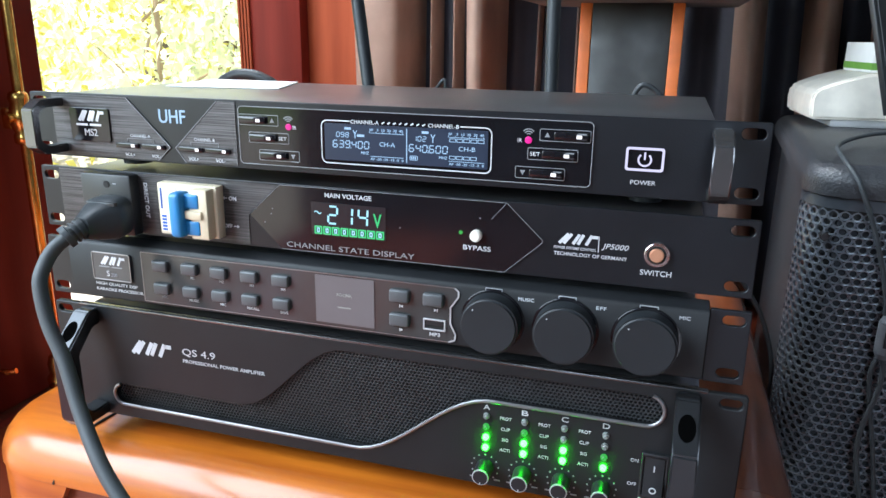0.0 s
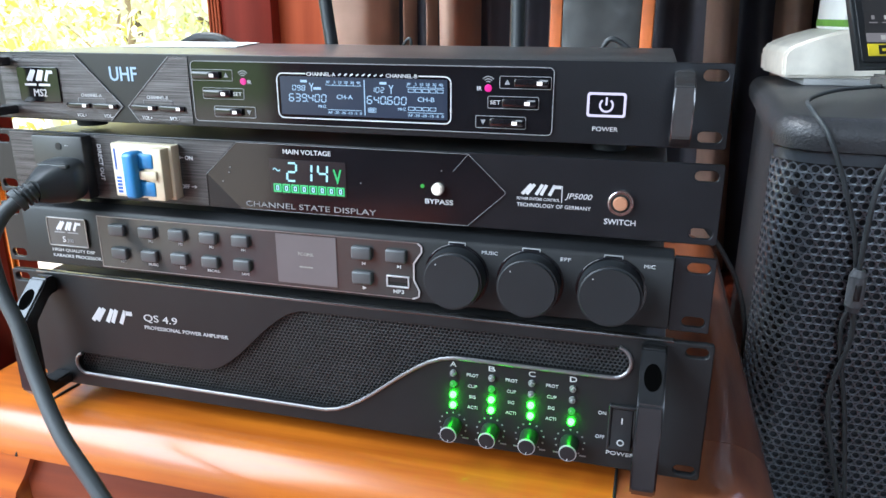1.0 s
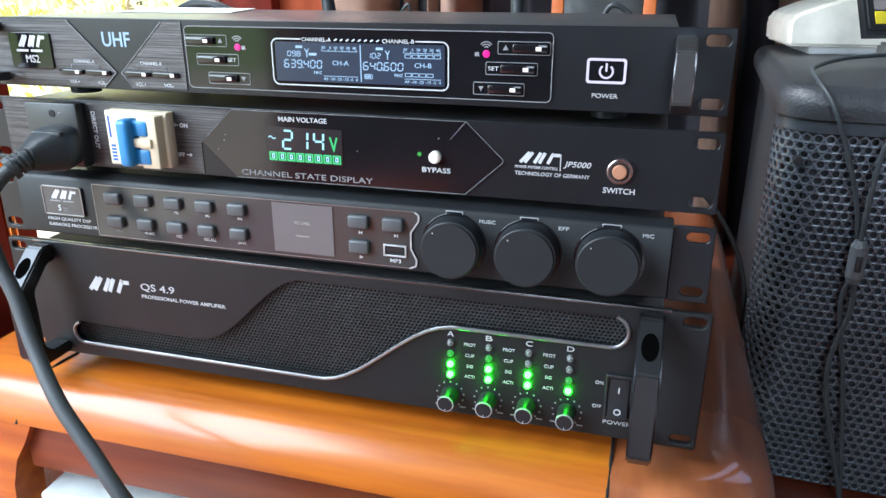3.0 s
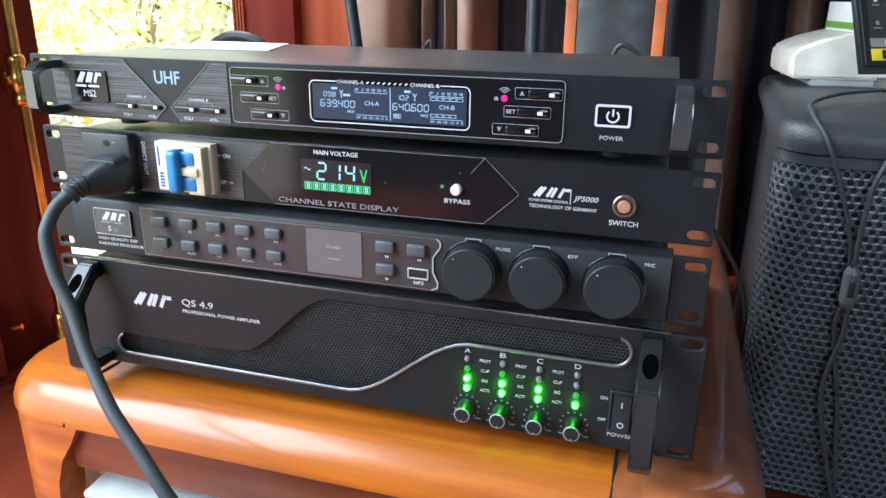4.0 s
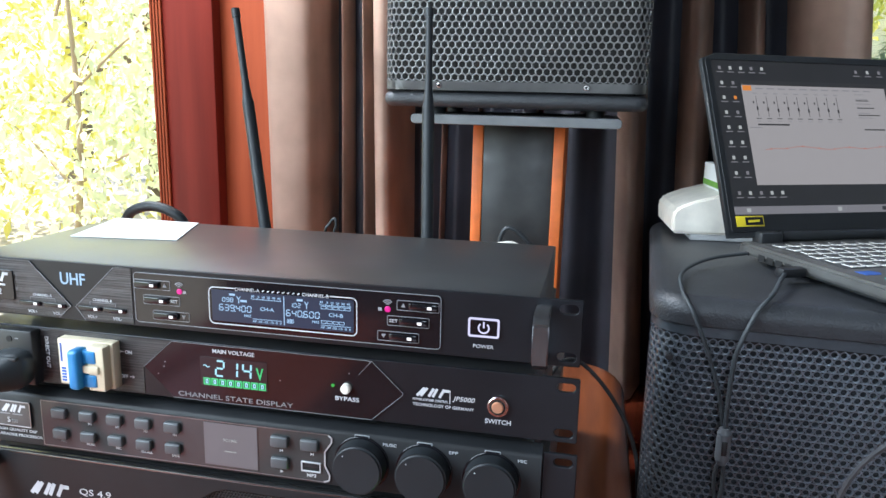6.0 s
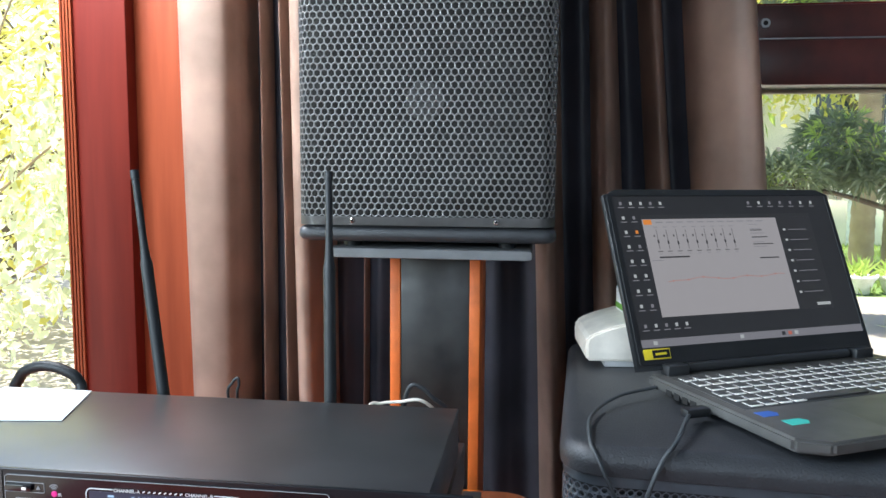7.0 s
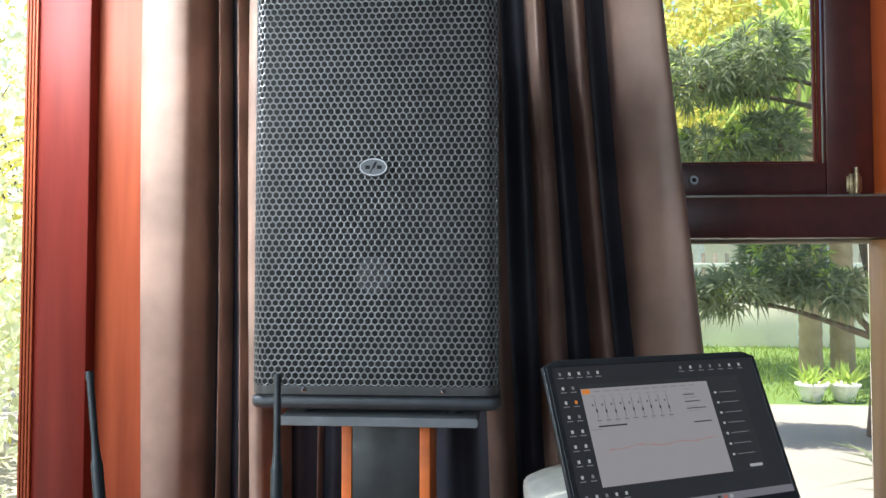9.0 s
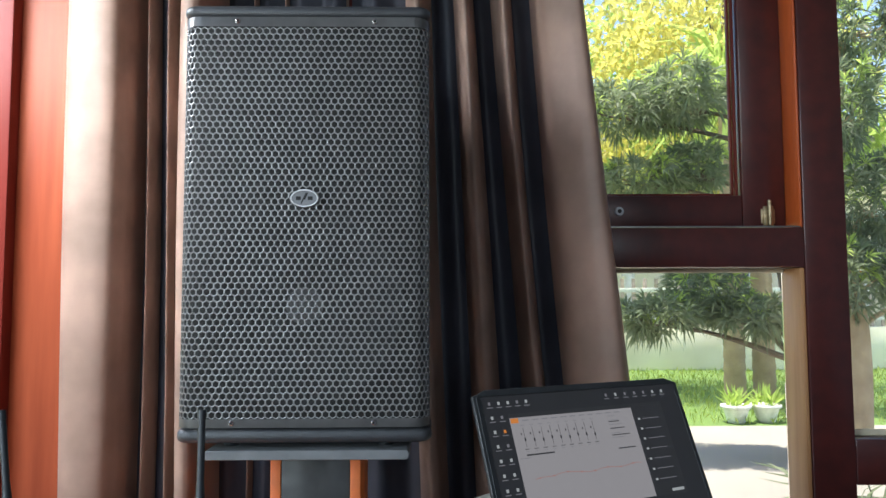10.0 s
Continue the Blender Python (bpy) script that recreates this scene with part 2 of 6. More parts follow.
def thing(name, x, y, z, rz=0, label="", category="", group="", kind=""):
    ob = new(name)
    ob.empty_display_size = 0.05
    ob.matrix_basis = pose(x, y, z, 0, 0, rz)
    return tagged(ob, label, category, group, kind)


def box(x0, x1, y0, y1, z0, z1, bevel=0.0, segments=2, bm=None):
    out = bm or bmesh.new()
    m = Matrix.Translation(((x0 + x1) / 2, (y0 + y1) / 2, (z0 + z1) / 2)) @ Matrix.Diagonal((abs(x1 - x0), abs(y1 - y0), abs(z1 - z0), 1))
    r = bmesh.ops.create_cube(out, size=1, matrix=m)
    if bevel:
        es = list({e for v in r["verts"] for e in v.link_edges})
        bmesh.ops.bevel(out, geom=es, offset=bevel, segments=segments, affect="EDGES", profile=0.5)
    return out


def prism(points, axis, a, b, bevel=0.0):
    """A closed outline pushed from a to b along an axis; the outline's two numbers are the other axes in order."""
    bm = bmesh.new()
    i = "xyz".index(axis)

    def at(p, d):
        q = list(p)
        q.insert(i, d)
        return q
    v0, v1 = [bm.verts.new(at(p, a)) for p in points], [bm.verts.new(at(p, b)) for p in points]
    n = len(points)
    bm.faces.new(v0), bm.faces.new(v1[::-1])
    for k in range(n):
        bm.faces.new((v0[k], v1[k], v1[(k + 1) % n], v0[(k + 1) % n]))
    bmesh.ops.recalc_face_normals(bm, faces=bm.faces)
    if bevel:
        bmesh.ops.bevel(bm, geom=[e for e in bm.edges if e.calc_face_angle(0) > 0.3], offset=bevel, segments=2, affect="EDGES")
    return bm


def drum(x, z, y0, y1, r0, r1=None, n=32, bevel=0.0, bm=None):
    """A round piece whose axis runs along y: back at y0, front at y1."""
    out = bm or bmesh.new()
    m = Matrix.Translation((x, (y0 + y1) / 2, z)) @ Matrix.Rotation(radians(90), 4, "X")
    r = bmesh.ops.create_cone(out, cap_ends=True, segments=n, radius1=r0, radius2=r1 if r1 is not None else r0, depth=abs(y1 - y0), matrix=m)
    if bevel:
        front = [e for v in r["verts"] for e in v.link_edges if all(abs(w.co.y - y1) < 1e-6 for w in e.verts)]
        bmesh.ops.bevel(out, geom=list(set(front)), offset=bevel, segments=3, affect="EDGES")
    return out


def upright(x, y, z0, z1, r0, r1=None, n=24, bm=None):
    out = bm or bmesh.new()
    bmesh.ops.create_cone(out, cap_ends=True, segments=n, radius1=r0, radius2=r1 if r1 is not None else r0, depth=z1 - z0, matrix=Matrix.Translation((x, y, (z0 + z1) / 2)))
    return out


def lathe(profile, n=28):
    """Turned round z: (radius, height) pairs."""
    bm = bmesh.new()
    rings = [[bm.verts.new((r * math.cos(2 * math.pi * k / n), r * math.sin(2 * math.pi * k / n), z)) for k in range(n)] for r, z in profile]
    for a, b in zip(rings, rings[1:]):
        for k in range(n):
            bm.faces.new((a[k], a[(k + 1) % n], b[(k + 1) % n], b[k]))
    bm.faces.new(rings[0][::-1]), bm.faces.new(rings[-1])
    return bm


def smooth_line(points, steps=8):
    """A Catmull-Rom line through points."""
    p = [Vector(q) for q in points]
    p = [2 * p[0] - p[1], *p, 2 * p[-1] - p[-2]]
    out = []
    for a, b, c, d in zip(p, p[1:], p[2:], p[3:]):
        for k in range(steps):
            t = k / steps
            out.append(0.5 * ((2 * b) + (c - a) * t + (2 * a - 5 * b + 4 * c - d) * t * t + (3 * b - a - 3 * c + d) * t ** 3))
    return out + [p[-2]]


def tube(points, radius, n=10, smooth=True, steps=8):
    """A round cable; radius is a number or a function of 0..1."""
    line = smooth_line(points, steps) if smooth else [Vector(q) for q in points]
    bm, rings = bmesh.new(), []
    side = None
    for k, q in enumerate(line):
        d = (line[min(k + 1, len(line) - 1)] - line[max(k - 1, 0)]).normalized()
        if side is None:
            side = d.orthogonal().normalized()
        side = (side - d * side.dot(d)).normalized()
        up = d.cross(side)
        r = radius(k / (len(line) - 1)) if callable(radius) else radius
        rings.append([bm.verts.new(q + r * (side * math.cos(2 * math.pi * j / n) + up * math.sin(2 * math.pi * j / n))) for j in range(n)])
    for a, b in zip(rings, rings[1:]):
        for j in range(n):
            bm.faces.new((a[j], a[(j + 1) % n], b[(j + 1) % n], b[j]))
    bm.faces.new(rings[0][::-1]), bm.faces.new(rings[-1])
    bmesh.ops.recalc_face_normals(bm, faces=bm.faces)
    return bm


def stood(me, x, y, z, sx=1.0, sz=1.0):
    """Turns a flat mesh (x right, y up, z towards the viewer) to stand facing -y."""
    me.transform(Matrix(((sx, 0, 0, x), (0, 0, -1, y), (0, sz, 0, z), (0, 0, 0, 1))))
    return me


def plate(outline, holes, y, thick, bevel=0.0004):
    """An upright plate with openings right through it; its front lies at y."""
    cu = bpy.data.curves.new("outline", "CURVE")
    cu.dimensions, cu.fill_mode, cu.extrude, cu.bevel_depth, cu.bevel_resolution = "2D", "BOTH", thick / 2 - bevel, bevel, 1
    for ring in (outline, *holes):
        s = cu.splines.new("POLY")
        s.points.add(len(ring) - 1)
        for p, q in zip(s.points, ring):
            p.co = (q[0], q[1], 0, 1)
        s.use_cyclic_u = True
    cu.offset = -bevel
    ob = bpy.data.objects.new("outline", cu)
    me = bpy.data.meshes.new_from_object(ob)
    bpy.data.objects.remove(ob), bpy.data.curves.remove(cu)
    me.materials.clear()
    return stood(me, 0, y + thick / 2, 0)


def rounded(x0, x1, z0, z1, r, n=5):
    """The outline of a rectangle with round corners."""
    r = min(r, abs(x1 - x0) / 2 - 1e-5, abs(z1 - z0) / 2 - 1e-5)
    out = []
    for cx, cz, a in ((x1 - r, z1 - r, 0), (x0 + r, z1 - r, 90), (x0 + r, z0 + r, 180), (x1 - r, z0 + r, 270)):
        for k in range(n + 1):
            w = radians(a + 90 * k / n)
            out.append((cx + r * math.cos(w), cz + r * math.sin(w)))
    return out


def outline_frame(x0, x1, z0, z1, r, w, y, thick=0.0006):
    """A thin printed or raised frame line."""
    return plate(rounded(x0, x1, z0, z1, r), [rounded(x0 + w, x1 - w, z0 + w, z1 - w, max(r - w, 0.0003))[::-1]], y, thick, 0.0001)


def strokes(lines, w, y, thick=0.0003):
    """Straight printed strokes, each from (x, z) to (x, z)."""
    bm = bmesh.new()
    for (ax, az_), (bx, bz) in lines:
        d = Vector((bx - ax, bz - az_))
        n = Vector((-d.y, d.x)).normalized() * w / 2
        v = [bm.verts.new((px, yy, pz)) for yy in (y, y + thick) for px, pz in ((ax + n.x, az_ + n.y), (bx + n.x, bz + n.y), (bx - n.x, bz - n.y), (ax - n.x, az_ - n.y))]
        bm.faces.new(v[:4]), bm.faces.new(v[4:][::-1])
        for k in range(4):
            bm.faces.new((v[k], v[4 + k], v[4 + (k + 1) % 4], v[(k + 1) % 4]))
    bmesh.ops.recalc_face_normals(bm, faces=bm.faces)
    return bm


def lettering(text, x, z, h, y, material, parent, w=0.0, centre=False, bold=0.0, slant=0.0, turn=0, name="lettering"):
    """Printed words in the built-in font: left foot (or centre) at x, z; cap height h; width w if given."""
    cu = bpy.data.curves.new("words", "FONT")
    cu.body, cu.extrude, cu.offset, cu.resolution_u, cu.shear = text, 0.01, bold, 3, slant
    ob = bpy.data.objects.new("words", cu)
    me = bpy.data.meshes.new_from_object(ob)
    bpy.data.objects.remove(ob), bpy.data.curves.remove(cu)
    me.materials.clear()
    co = np.empty(len(me.vertices) * 3)
    me.vertices.foreach_get("co", co)
    co = co.reshape(-1, 3)
    lo, hi = co.min(0), co.max(0)
    s = h / 0.70
    sx = w / (hi[0] - lo[0]) if w else s
    me.transform(Matrix.Translation((-lo[0] if not centre else -(lo[0] + hi[0]) / 2, 0, 0)))
    if turn:
        me.transform(Matrix.Rotation(radians(turn), 4, "Z"))
        stood(me, x, y, z, s, sx)
    else:
        stood(me, x, y, z, sx, s)
    for v in me.vertices:
        v.co.y = y - (0.0001 if v.co.y < y else -0.0002)
    return part(name, me, material, parent)


def segments(text, x, z, h, w, gap, y, material, parent, slant=0.08, name="digit"):
    """Seven-segment figures."""
    on = {"0": "abcdef", "1": "bc", "2": "abged", "3": "abgcd", "4": "fgbc", "5": "afgcd", "6": "afgedc", "8": "abcdefg", "9": "abcdfg", " ": ""}
    t, lines, px = w * 0.2, [], x
    for ch in text:
        lines = []
        if ch == ".":
            part("point", strokes([((px - gap * 0.6, z), (px - gap * 0.6 + t, z))], t, y), material, parent)
            continue
        e = t * 0.55
        ends = {"a": ((e, h), (w - e, h)), "g": ((e, h / 2), (w - e, h / 2)), "d": ((e, 0), (w - e, 0)), "f": ((0, h / 2 + e), (0, h - e)), "b": ((w, h / 2 + e), (w, h - e)), "e": ((0, e), (0, h / 2 - e)), "c": ((w, e), (w, h / 2 - e))}
        for s in on[ch]:
            (a, b), (c, d) = ends[s]
            lines.append(((px + a + slant * b, z + b), (px + c + slant * d, z + d)))
        px += w + gap
        part(name, strokes(lines, t, y), material, parent)


def perforated(cells, pitch, hole, sides, depth, place):
    """A sheet with openings: cells are centres (u, v); place maps (u, v, d) into space, d going inwards."""
    bm, seen = bmesh.new(), {}
    R = pitch / math.sqrt(3)

    def vert(u, v, d):
        k = (round(u * 2e5), round(v * 2e5), d)
        if k not in seen:
            seen[k] = bm.verts.new(place(u, v, d))
        return seen[k]
    for cu, cv in cells:
        out, ring, back = [], [], []
        for k in range(sides):
            w = radians(90 + 360 * k / sides)
            rr = R if sides == 6 or k % 2 == 0 else R * math.cos(radians(30))
            out.append(vert(cu + rr * math.cos(w), cv + rr * math.sin(w), 0.0))
            ring.append(bm.verts.new(place(cu + hole * math.cos(w), cv + hole * math.sin(w), depth * 0.12)))
            back.append(bm.verts.new(place(cu + hole * 0.96 * math.cos(w), cv + hole * 0.96 * math.sin(w), depth)))
        for k in range(sides):
            j = (k + 1) % sides
            bm.faces.new((out[k], out[j], ring[j], ring[k]))
            bm.faces.new((ring[k], ring[j], back[j], back[k]))
    return bm


def honeycomb(u0, u1, v0, v1, pitch, inside=lambda u, v: True):
    rows = int((v1 - v0) / (pitch * math.sqrt(3) / 2)) + 1
    out = []
    for r in range(rows):
        v = v0 + r * pitch * math.sqrt(3) / 2
        u = u0 + (pitch / 2 if r % 2 else 0)
        while u <= u1:
            if inside(u, v):
                out.append((u, v))
            u += pitch
    return out


def fold_sheet(width, z0, z1, path, n=160, m=14):
    """Hanging cloth: path(s, h) gives x and y for s, h in 0..1."""
    bm = bmesh.new()
    g = [[bm.verts.new((*path(i / n, j / m), z0 + (z1 - z0) * j / m)) for i in range(n + 1)] for j in range(m + 1)]
    for a, b in zip(g, g[1:]):
        for i in range(n):
            bm.faces.new((a[i], a[i + 1], b[i + 1], b[i]))
    bmesh.ops.solidify(bm, geom=bm.faces, thickness=0.002)
    return bm


# ---- the room ----
def slab(name, x0, x1, y0, y1, z0, z1, material, label, bevel=0.0, category=""):
    return tagged(part(name, box(x0, x1, y0, y1, z0, z1, bevel), material), label, category, kind="structure")


slab("floor", -0.62, 2.3, -3.0, 1.10, FLOOR - 0.06, FLOOR, FLOORWOOD, "polished red-brown wooden floor", category="floor")
slab("ceiling", -0.70, 2.4, -3.1, 1.20, 2.45, 2.55, PLASTER, "plain grey plaster ceiling", category="ceiling")
# the rear wall's opening is unseen, added to let fill light in
for x0, x1, z0, z1 in ((-0.70, 0.2, FLOOR, 2.45), (0.9, 2.4, FLOOR, 2.45), (0.2, 0.9, FLOOR, 0.6), (0.2, 0.9, 1.95, 2.45)):
    slab("wall_rear", x0, x1, -3.1, -3.0, z0, z1, PLASTER, "plain unseen grey plaster wall round an opening added for fill light", category="wall")
slab("wall_right", 2.3, 2.4, -3.0, 1.02, FLOOR, 2.45, PLASTER, "plain grey plaster side wall", category="wall")
# left wall: rear pier, doorway, the leaf with the brass rod, a second opening, the corner post
slab("wall_left", -0.70, -0.60, -3.0, -1.22, FLOOR, 2.45, REDWOOD, "red varnished timber pier of the door wall", category="wall")
slab("wall_left_header", -0.70, -0.60, 0.335, 0.8415, 1.50, 2.018, REDWOOD, "red varnished timber lintel over the opening", category="wall")
slab("wall_left_header", -0.70, -0.60, -1.22, 0.8415, 2.02, 2.45, REDWOOD, "red varnished timber lintel over the doors", category="wall")

leaf = thing("door_1", -0.585, 0.0, FLOOR + 0.012, 0, "red-brown timber door leaf standing open, with a brass bolt rod", "door", kind="structure")
part("stile", box(-0.02, 0.02, 0.175, 0.331, 0.0, 2.17, 0.003), REDWOOD, leaf)
part("stile", box(-0.02, 0.02, -0.06, 0.02, 0.0, 2.17, 0.003), REDWOOD, leaf)
part("rail", box(-0.019, 0.019, 0.022, 0.173, 0.0, 0.14, 0.003), REDWOOD, leaf)
part("rail", box(-0.019, 0.019, 0.022, 0.173, 0.75, 0.87, 0.003), REDWOOD, leaf)
part("rail", box(-0.019, 0.019, 0.022, 0.173, 2.05, 2.17, 0.003), REDWOOD, leaf)
part("panel", box(-0.009, 0.009, 0.022, 0.173, 0.142, 0.748, 0.004), REDWOOD, leaf)
part("panel", box(-0.009, 0.009, 0.022, 0.173, 0.872, 2.048, 0.004), REDWOOD, leaf)
slab("threshold", -0.66, -0.555, -2.75, 0.845, FLOOR - 0.05, FLOOR + 0.008, REDWOOD, "worn red timber door threshold", 0.002, "threshold")

rod = thing("bolt_rod", -0.545, 0.272, 0, 0, "polished brass bolt rod fixed to the door leaf", "door bolt")
part("rod", tube([(0, 0.002, -0.12), (0, 0.002, 0.30), (0, 0.006, 0.9), (0, 0.006, 1.6)], 0.0062, 14), BRASS, rod)
for zc in (0.197, 0.95):
    knuckle = part("knuckle", lathe([(0.007, zc - 0.030), (0.010, zc - 0.028), (0.0105, zc - 0.020), (0.0085, zc - 0.016), (0.0125, zc - 0.006), (0.0130, zc + 0.006), (0.0095, zc + 0.018), (0.0115, zc + 0.024), (0.0100, zc + 0.030), (0.007, zc + 0.032)], 20), BRASS, rod, "turned brass guide")
    part("bracket", box(-0.022, -0.008, -0.008, 0.008, zc - 0.012, zc + 0.012, 0.002), BRASS, rod)
    part("thumb_knob", drum(0.0, zc + 0.002, -0.010, -0.020, 0.005, 0.006, 16, 0.001), BRASS, rod)
part("foot_socket", lathe([(0.013, -0.150), (0.014, -0.138), (0.010, -0.132), (0.0115, -0.118), (0.009, -0.108), (0.007, -0.106)], 20), BRASS, rod)

latch = thing("door_latch", -0.556, 0.198, -0.098, 0, "small brass latch by the floor, on an orange strip standing for a lit leaf edge", "latch")
# block stands for another leaf's edge, its lit look put into the orange
part("block", box(-0.008, 0.004, -0.085, -0.012, -0.060, 0.045, 0.002), REDWOOD_WARM, latch)
part("pin", tube([(0.004, 0.0, 0.0), (0.012, 0.0, 0.0), (0.022, 0.004, 0.002)], 0.0035, 10), BRASS, latch)

# corner post and panelled back wall
slab("corner_post", -0.600, -0.474, 0.842, 1.02, FLOOR, 2.45, REDWOOD, "red varnished timber corner post with grooved edge", 0.003, "post")
for k in range(4):
    slab("trim", -0.600 + 0.0065 * k, -0.5955 + 0.0065 * k, 0.836, 0.8425, FLOOR, 2.45, REDWOOD_WARM, "narrow reeded timber moulding", 0.001, "moulding")
slab("wall_back", -0.474, -0.350, 0.872, 1.02, FLOOR, 2.45, REDWOOD_WARM, "orange-red varnished timber wall panel", 0.0, "wall")
slab("wall_back", -0.350, 0.33, 0.968, 1.02, FLOOR, 2.45, REDWOOD, "red varnished timber wall behind the curtain", 0.0, "wall")
slab("wall_back_header", 0.33, 2.3, 0.98, 1.12, 1.95, 2.45, FRAMEWOOD, "maroon timber lintel over the windows", 0.0, "wall")

win = thing("window_1", 0, 1.05, 0, 0, "dark maroon timber window with a hinged upper sash", "window", kind="structure")
F = lambda n, x0, x1, z0, z1, y0=-0.045, y1=0.045, m=FRAMEWOOD, lab="": part(n, box(x0, x1, y0, y1, z0, z1, 0.003), m, win, lab)
F("mullion", 1.066, 1.155, FLOOR, 1.95)
F("jamb", 0.33, 0.42, FLOOR, 1.95)
F("transom", 0.42, 1.066, 0.626, 0.708)
F("sill", 0.42, 1.066, FLOOR, -0.04)
F("head", 0.42, 1.066, 1.87, 1.95)
F("jamb_face", 1.0600, 1.0657, 0.7085, 1.8695, -0.043, 0.030, JAMB_LIT, "timber side of the frame, daylight put into its orange")
F("jamb_face", 1.0560, 1.0657, -0.0395, 0.6255, -0.043, 0.044, JAMB_LIT_PALE, "timber side of the frame, outside light put into its pale tan")
sash = part("sash", box(0.966, 1.0590, 0.014, 0.060, 0.716, 1.868, 0.003), FRAMEWOOD, win)
part("sash_stile", box(0.424, 0.51, 0.014, 0.060, 0.716, 1.868, 0.003), FRAMEWOOD, sash)
part("sash_rail", box(0.511, 0.965, 0.014, 0.060, 0.716, 0.783, 0.003), FRAMEWOOD, sash)
part("sash_rail", box(0.511, 0.965, 0.014, 0.060, 1.78, 1.868, 0.003), FRAMEWOOD, sash)
for k in range(2):
    part("glazing_bead", box(0.956 - 0.006 * k, 0.9612 - 0.006 * k, 0.022 + 0.008 * k, 0.034 + 0.008 * k, 0.784, 1.779, 0.0015), REDWOOD, sash)
part("rail_bead", box(0.511, 0.945, 0.022, 0.034, 0.7835, 0.788, 0.0015), REDWOOD, sash)
part("sill_line", box(0.425, 1.0590, -0.0452, -0.043, 0.7085, 0.7115, 0.0005), TRIM, win, "pale edge of the middle rail")
part("latch", box(1.008, 1.030, 0.008, 0.0135, 0.717, 0.760, 0.002), BRASS_WORN, sash, "worn brass window latch")
part("latch_plate", box(1.004, 1.034, 0.0115, 0.0138, 0.722, 0.754, 0.001), BRASS_WORN, sash)
part("latch_pin", tube([(1.019, 0.004, 0.719), (1.019, 0.002, 0.742), (1.019, 0.004, 0.771)], 0.0045, 10), BRASS_WORN, sash)
part("keyhole_plate", drum(0.7, 0.749, 0.014, 0.008, 0.010, 0.009, 20, 0.001), TRIM, sash)
part("keyhole", drum(0.7, 0.749, 0.0082, 0.0074, 0.0045, n=16), DARK, sash)
for n, x0, x1, z0, z1, yy in (("pane", 0.511, 0.965, 0.784, 1.779, 0.040), ("pane", 0.421, 1.0555, -0.039, 0.625, 0.036)):
    p = part(n, box(x0, x1, yy, yy + 0.004, z0, z1), GLASSM, win)
    p.visible_shadow = False
F("frame_strip", 0.421, 1.0555, 0.6175, 0.6257, 0.024, 0.0355, BONE, "pale sealing strip")
win2 = thing("window_2", 0, 1.05, 0, 0, "dark maroon timber fixed window with a low middle rail", "window", kind="structure")
F2 = lambda n, x0, x1, z0, z1, y0=-0.045, y1=0.045, m=FRAMEWOOD: part(n, box(x0, x1, y0, y1, z0, z1, 0.003), m, win2)
F2("rail", 1.155, 2.21, 0.186, 0.278)
F2("sealing_strip", 1.156, 2.21, 0.2785, 0.292, -0.012, -0.005, BONE)
F2("sill", 1.155, 2.21, FLOOR, -0.04)
F2("head", 1.155, 2.21, 1.87, 1.95)
F2("jamb", 2.21, 2.30, FLOOR, 1.95)
for z0, z1 in ((0.293, 1.869), (-0.039, 0.185)):
    p = part("pane", box(1.156, 2.209, -0.004, 0.0, z0, z1), GLASSM, win2)
    p.visible_shadow = False


# ---- curtains ----
def hung(name, folds, pivot, flare, label, width=1.0, cloth=None, deep=1.85):
    """Cloth hung in folds: a plan line through ridges and hollows, spreading towards the hem."""
    line = smooth_line([(x, y, 0) for x, y in folds], 9)

    def path(s, h):
        q = line[round(s * (len(line) - 1))]
        k = width * (1 + flare * (1 - h) ** 1.3)
        return pivot + (q.x - pivot) * k + 0.003 * math.sin(7 * h + 30 * q.x), 0.772 + (q.y - 0.772) * (deep if q.x > -0.272 else 1.0) + 0.005 * math.sin(4 * h + 25 * q.x)
    c = part(name, fold_sheet(0, -0.166, 1.95, path, len(line) - 1, 16), cloth or CLOTH)
    return tagged(c, label, "curtain", "curtains behind the loudspeaker")


hung("curtain", [(-0.382, 0.871), (-0.378, 0.854), (-0.367, 0.838), (-0.348, 0.827), (-0.325, 0.822), (-0.300, 0.821), (-0.284, 0.828), (-0.2745, 0.852), (-0.2715, 0.860), (-0.262, 0.875), (-0.253, 0.871), (-0.247, 0.836), (-0.240, 0.836), (-0.234, 0.871), (-0.224, 0.876), (-0.214, 0.871), (-0.208, 0.840), (-0.201, 0.840), (-0.195, 0.871), (-0.182, 0.875), (-0.170, 0.850), (-0.160, 0.806), (-0.146, 0.790), (-0.128, 0.788), (-0.118, 0.800), (-0.114, 0.85), (-0.098, 0.872), (-0.085, 0.876), (-0.062, 0.874), (-0.052, 0.854), (-0.042, 0.874), (-0.020, 0.876), (0.004, 0.874), (0.014, 0.856), (0.024, 0.874), (0.060, 0.876), (0.100, 0.876), (0.130, 0.876)], 0.13, -0.02, "long dusty mauve curtain hanging in deep folds")
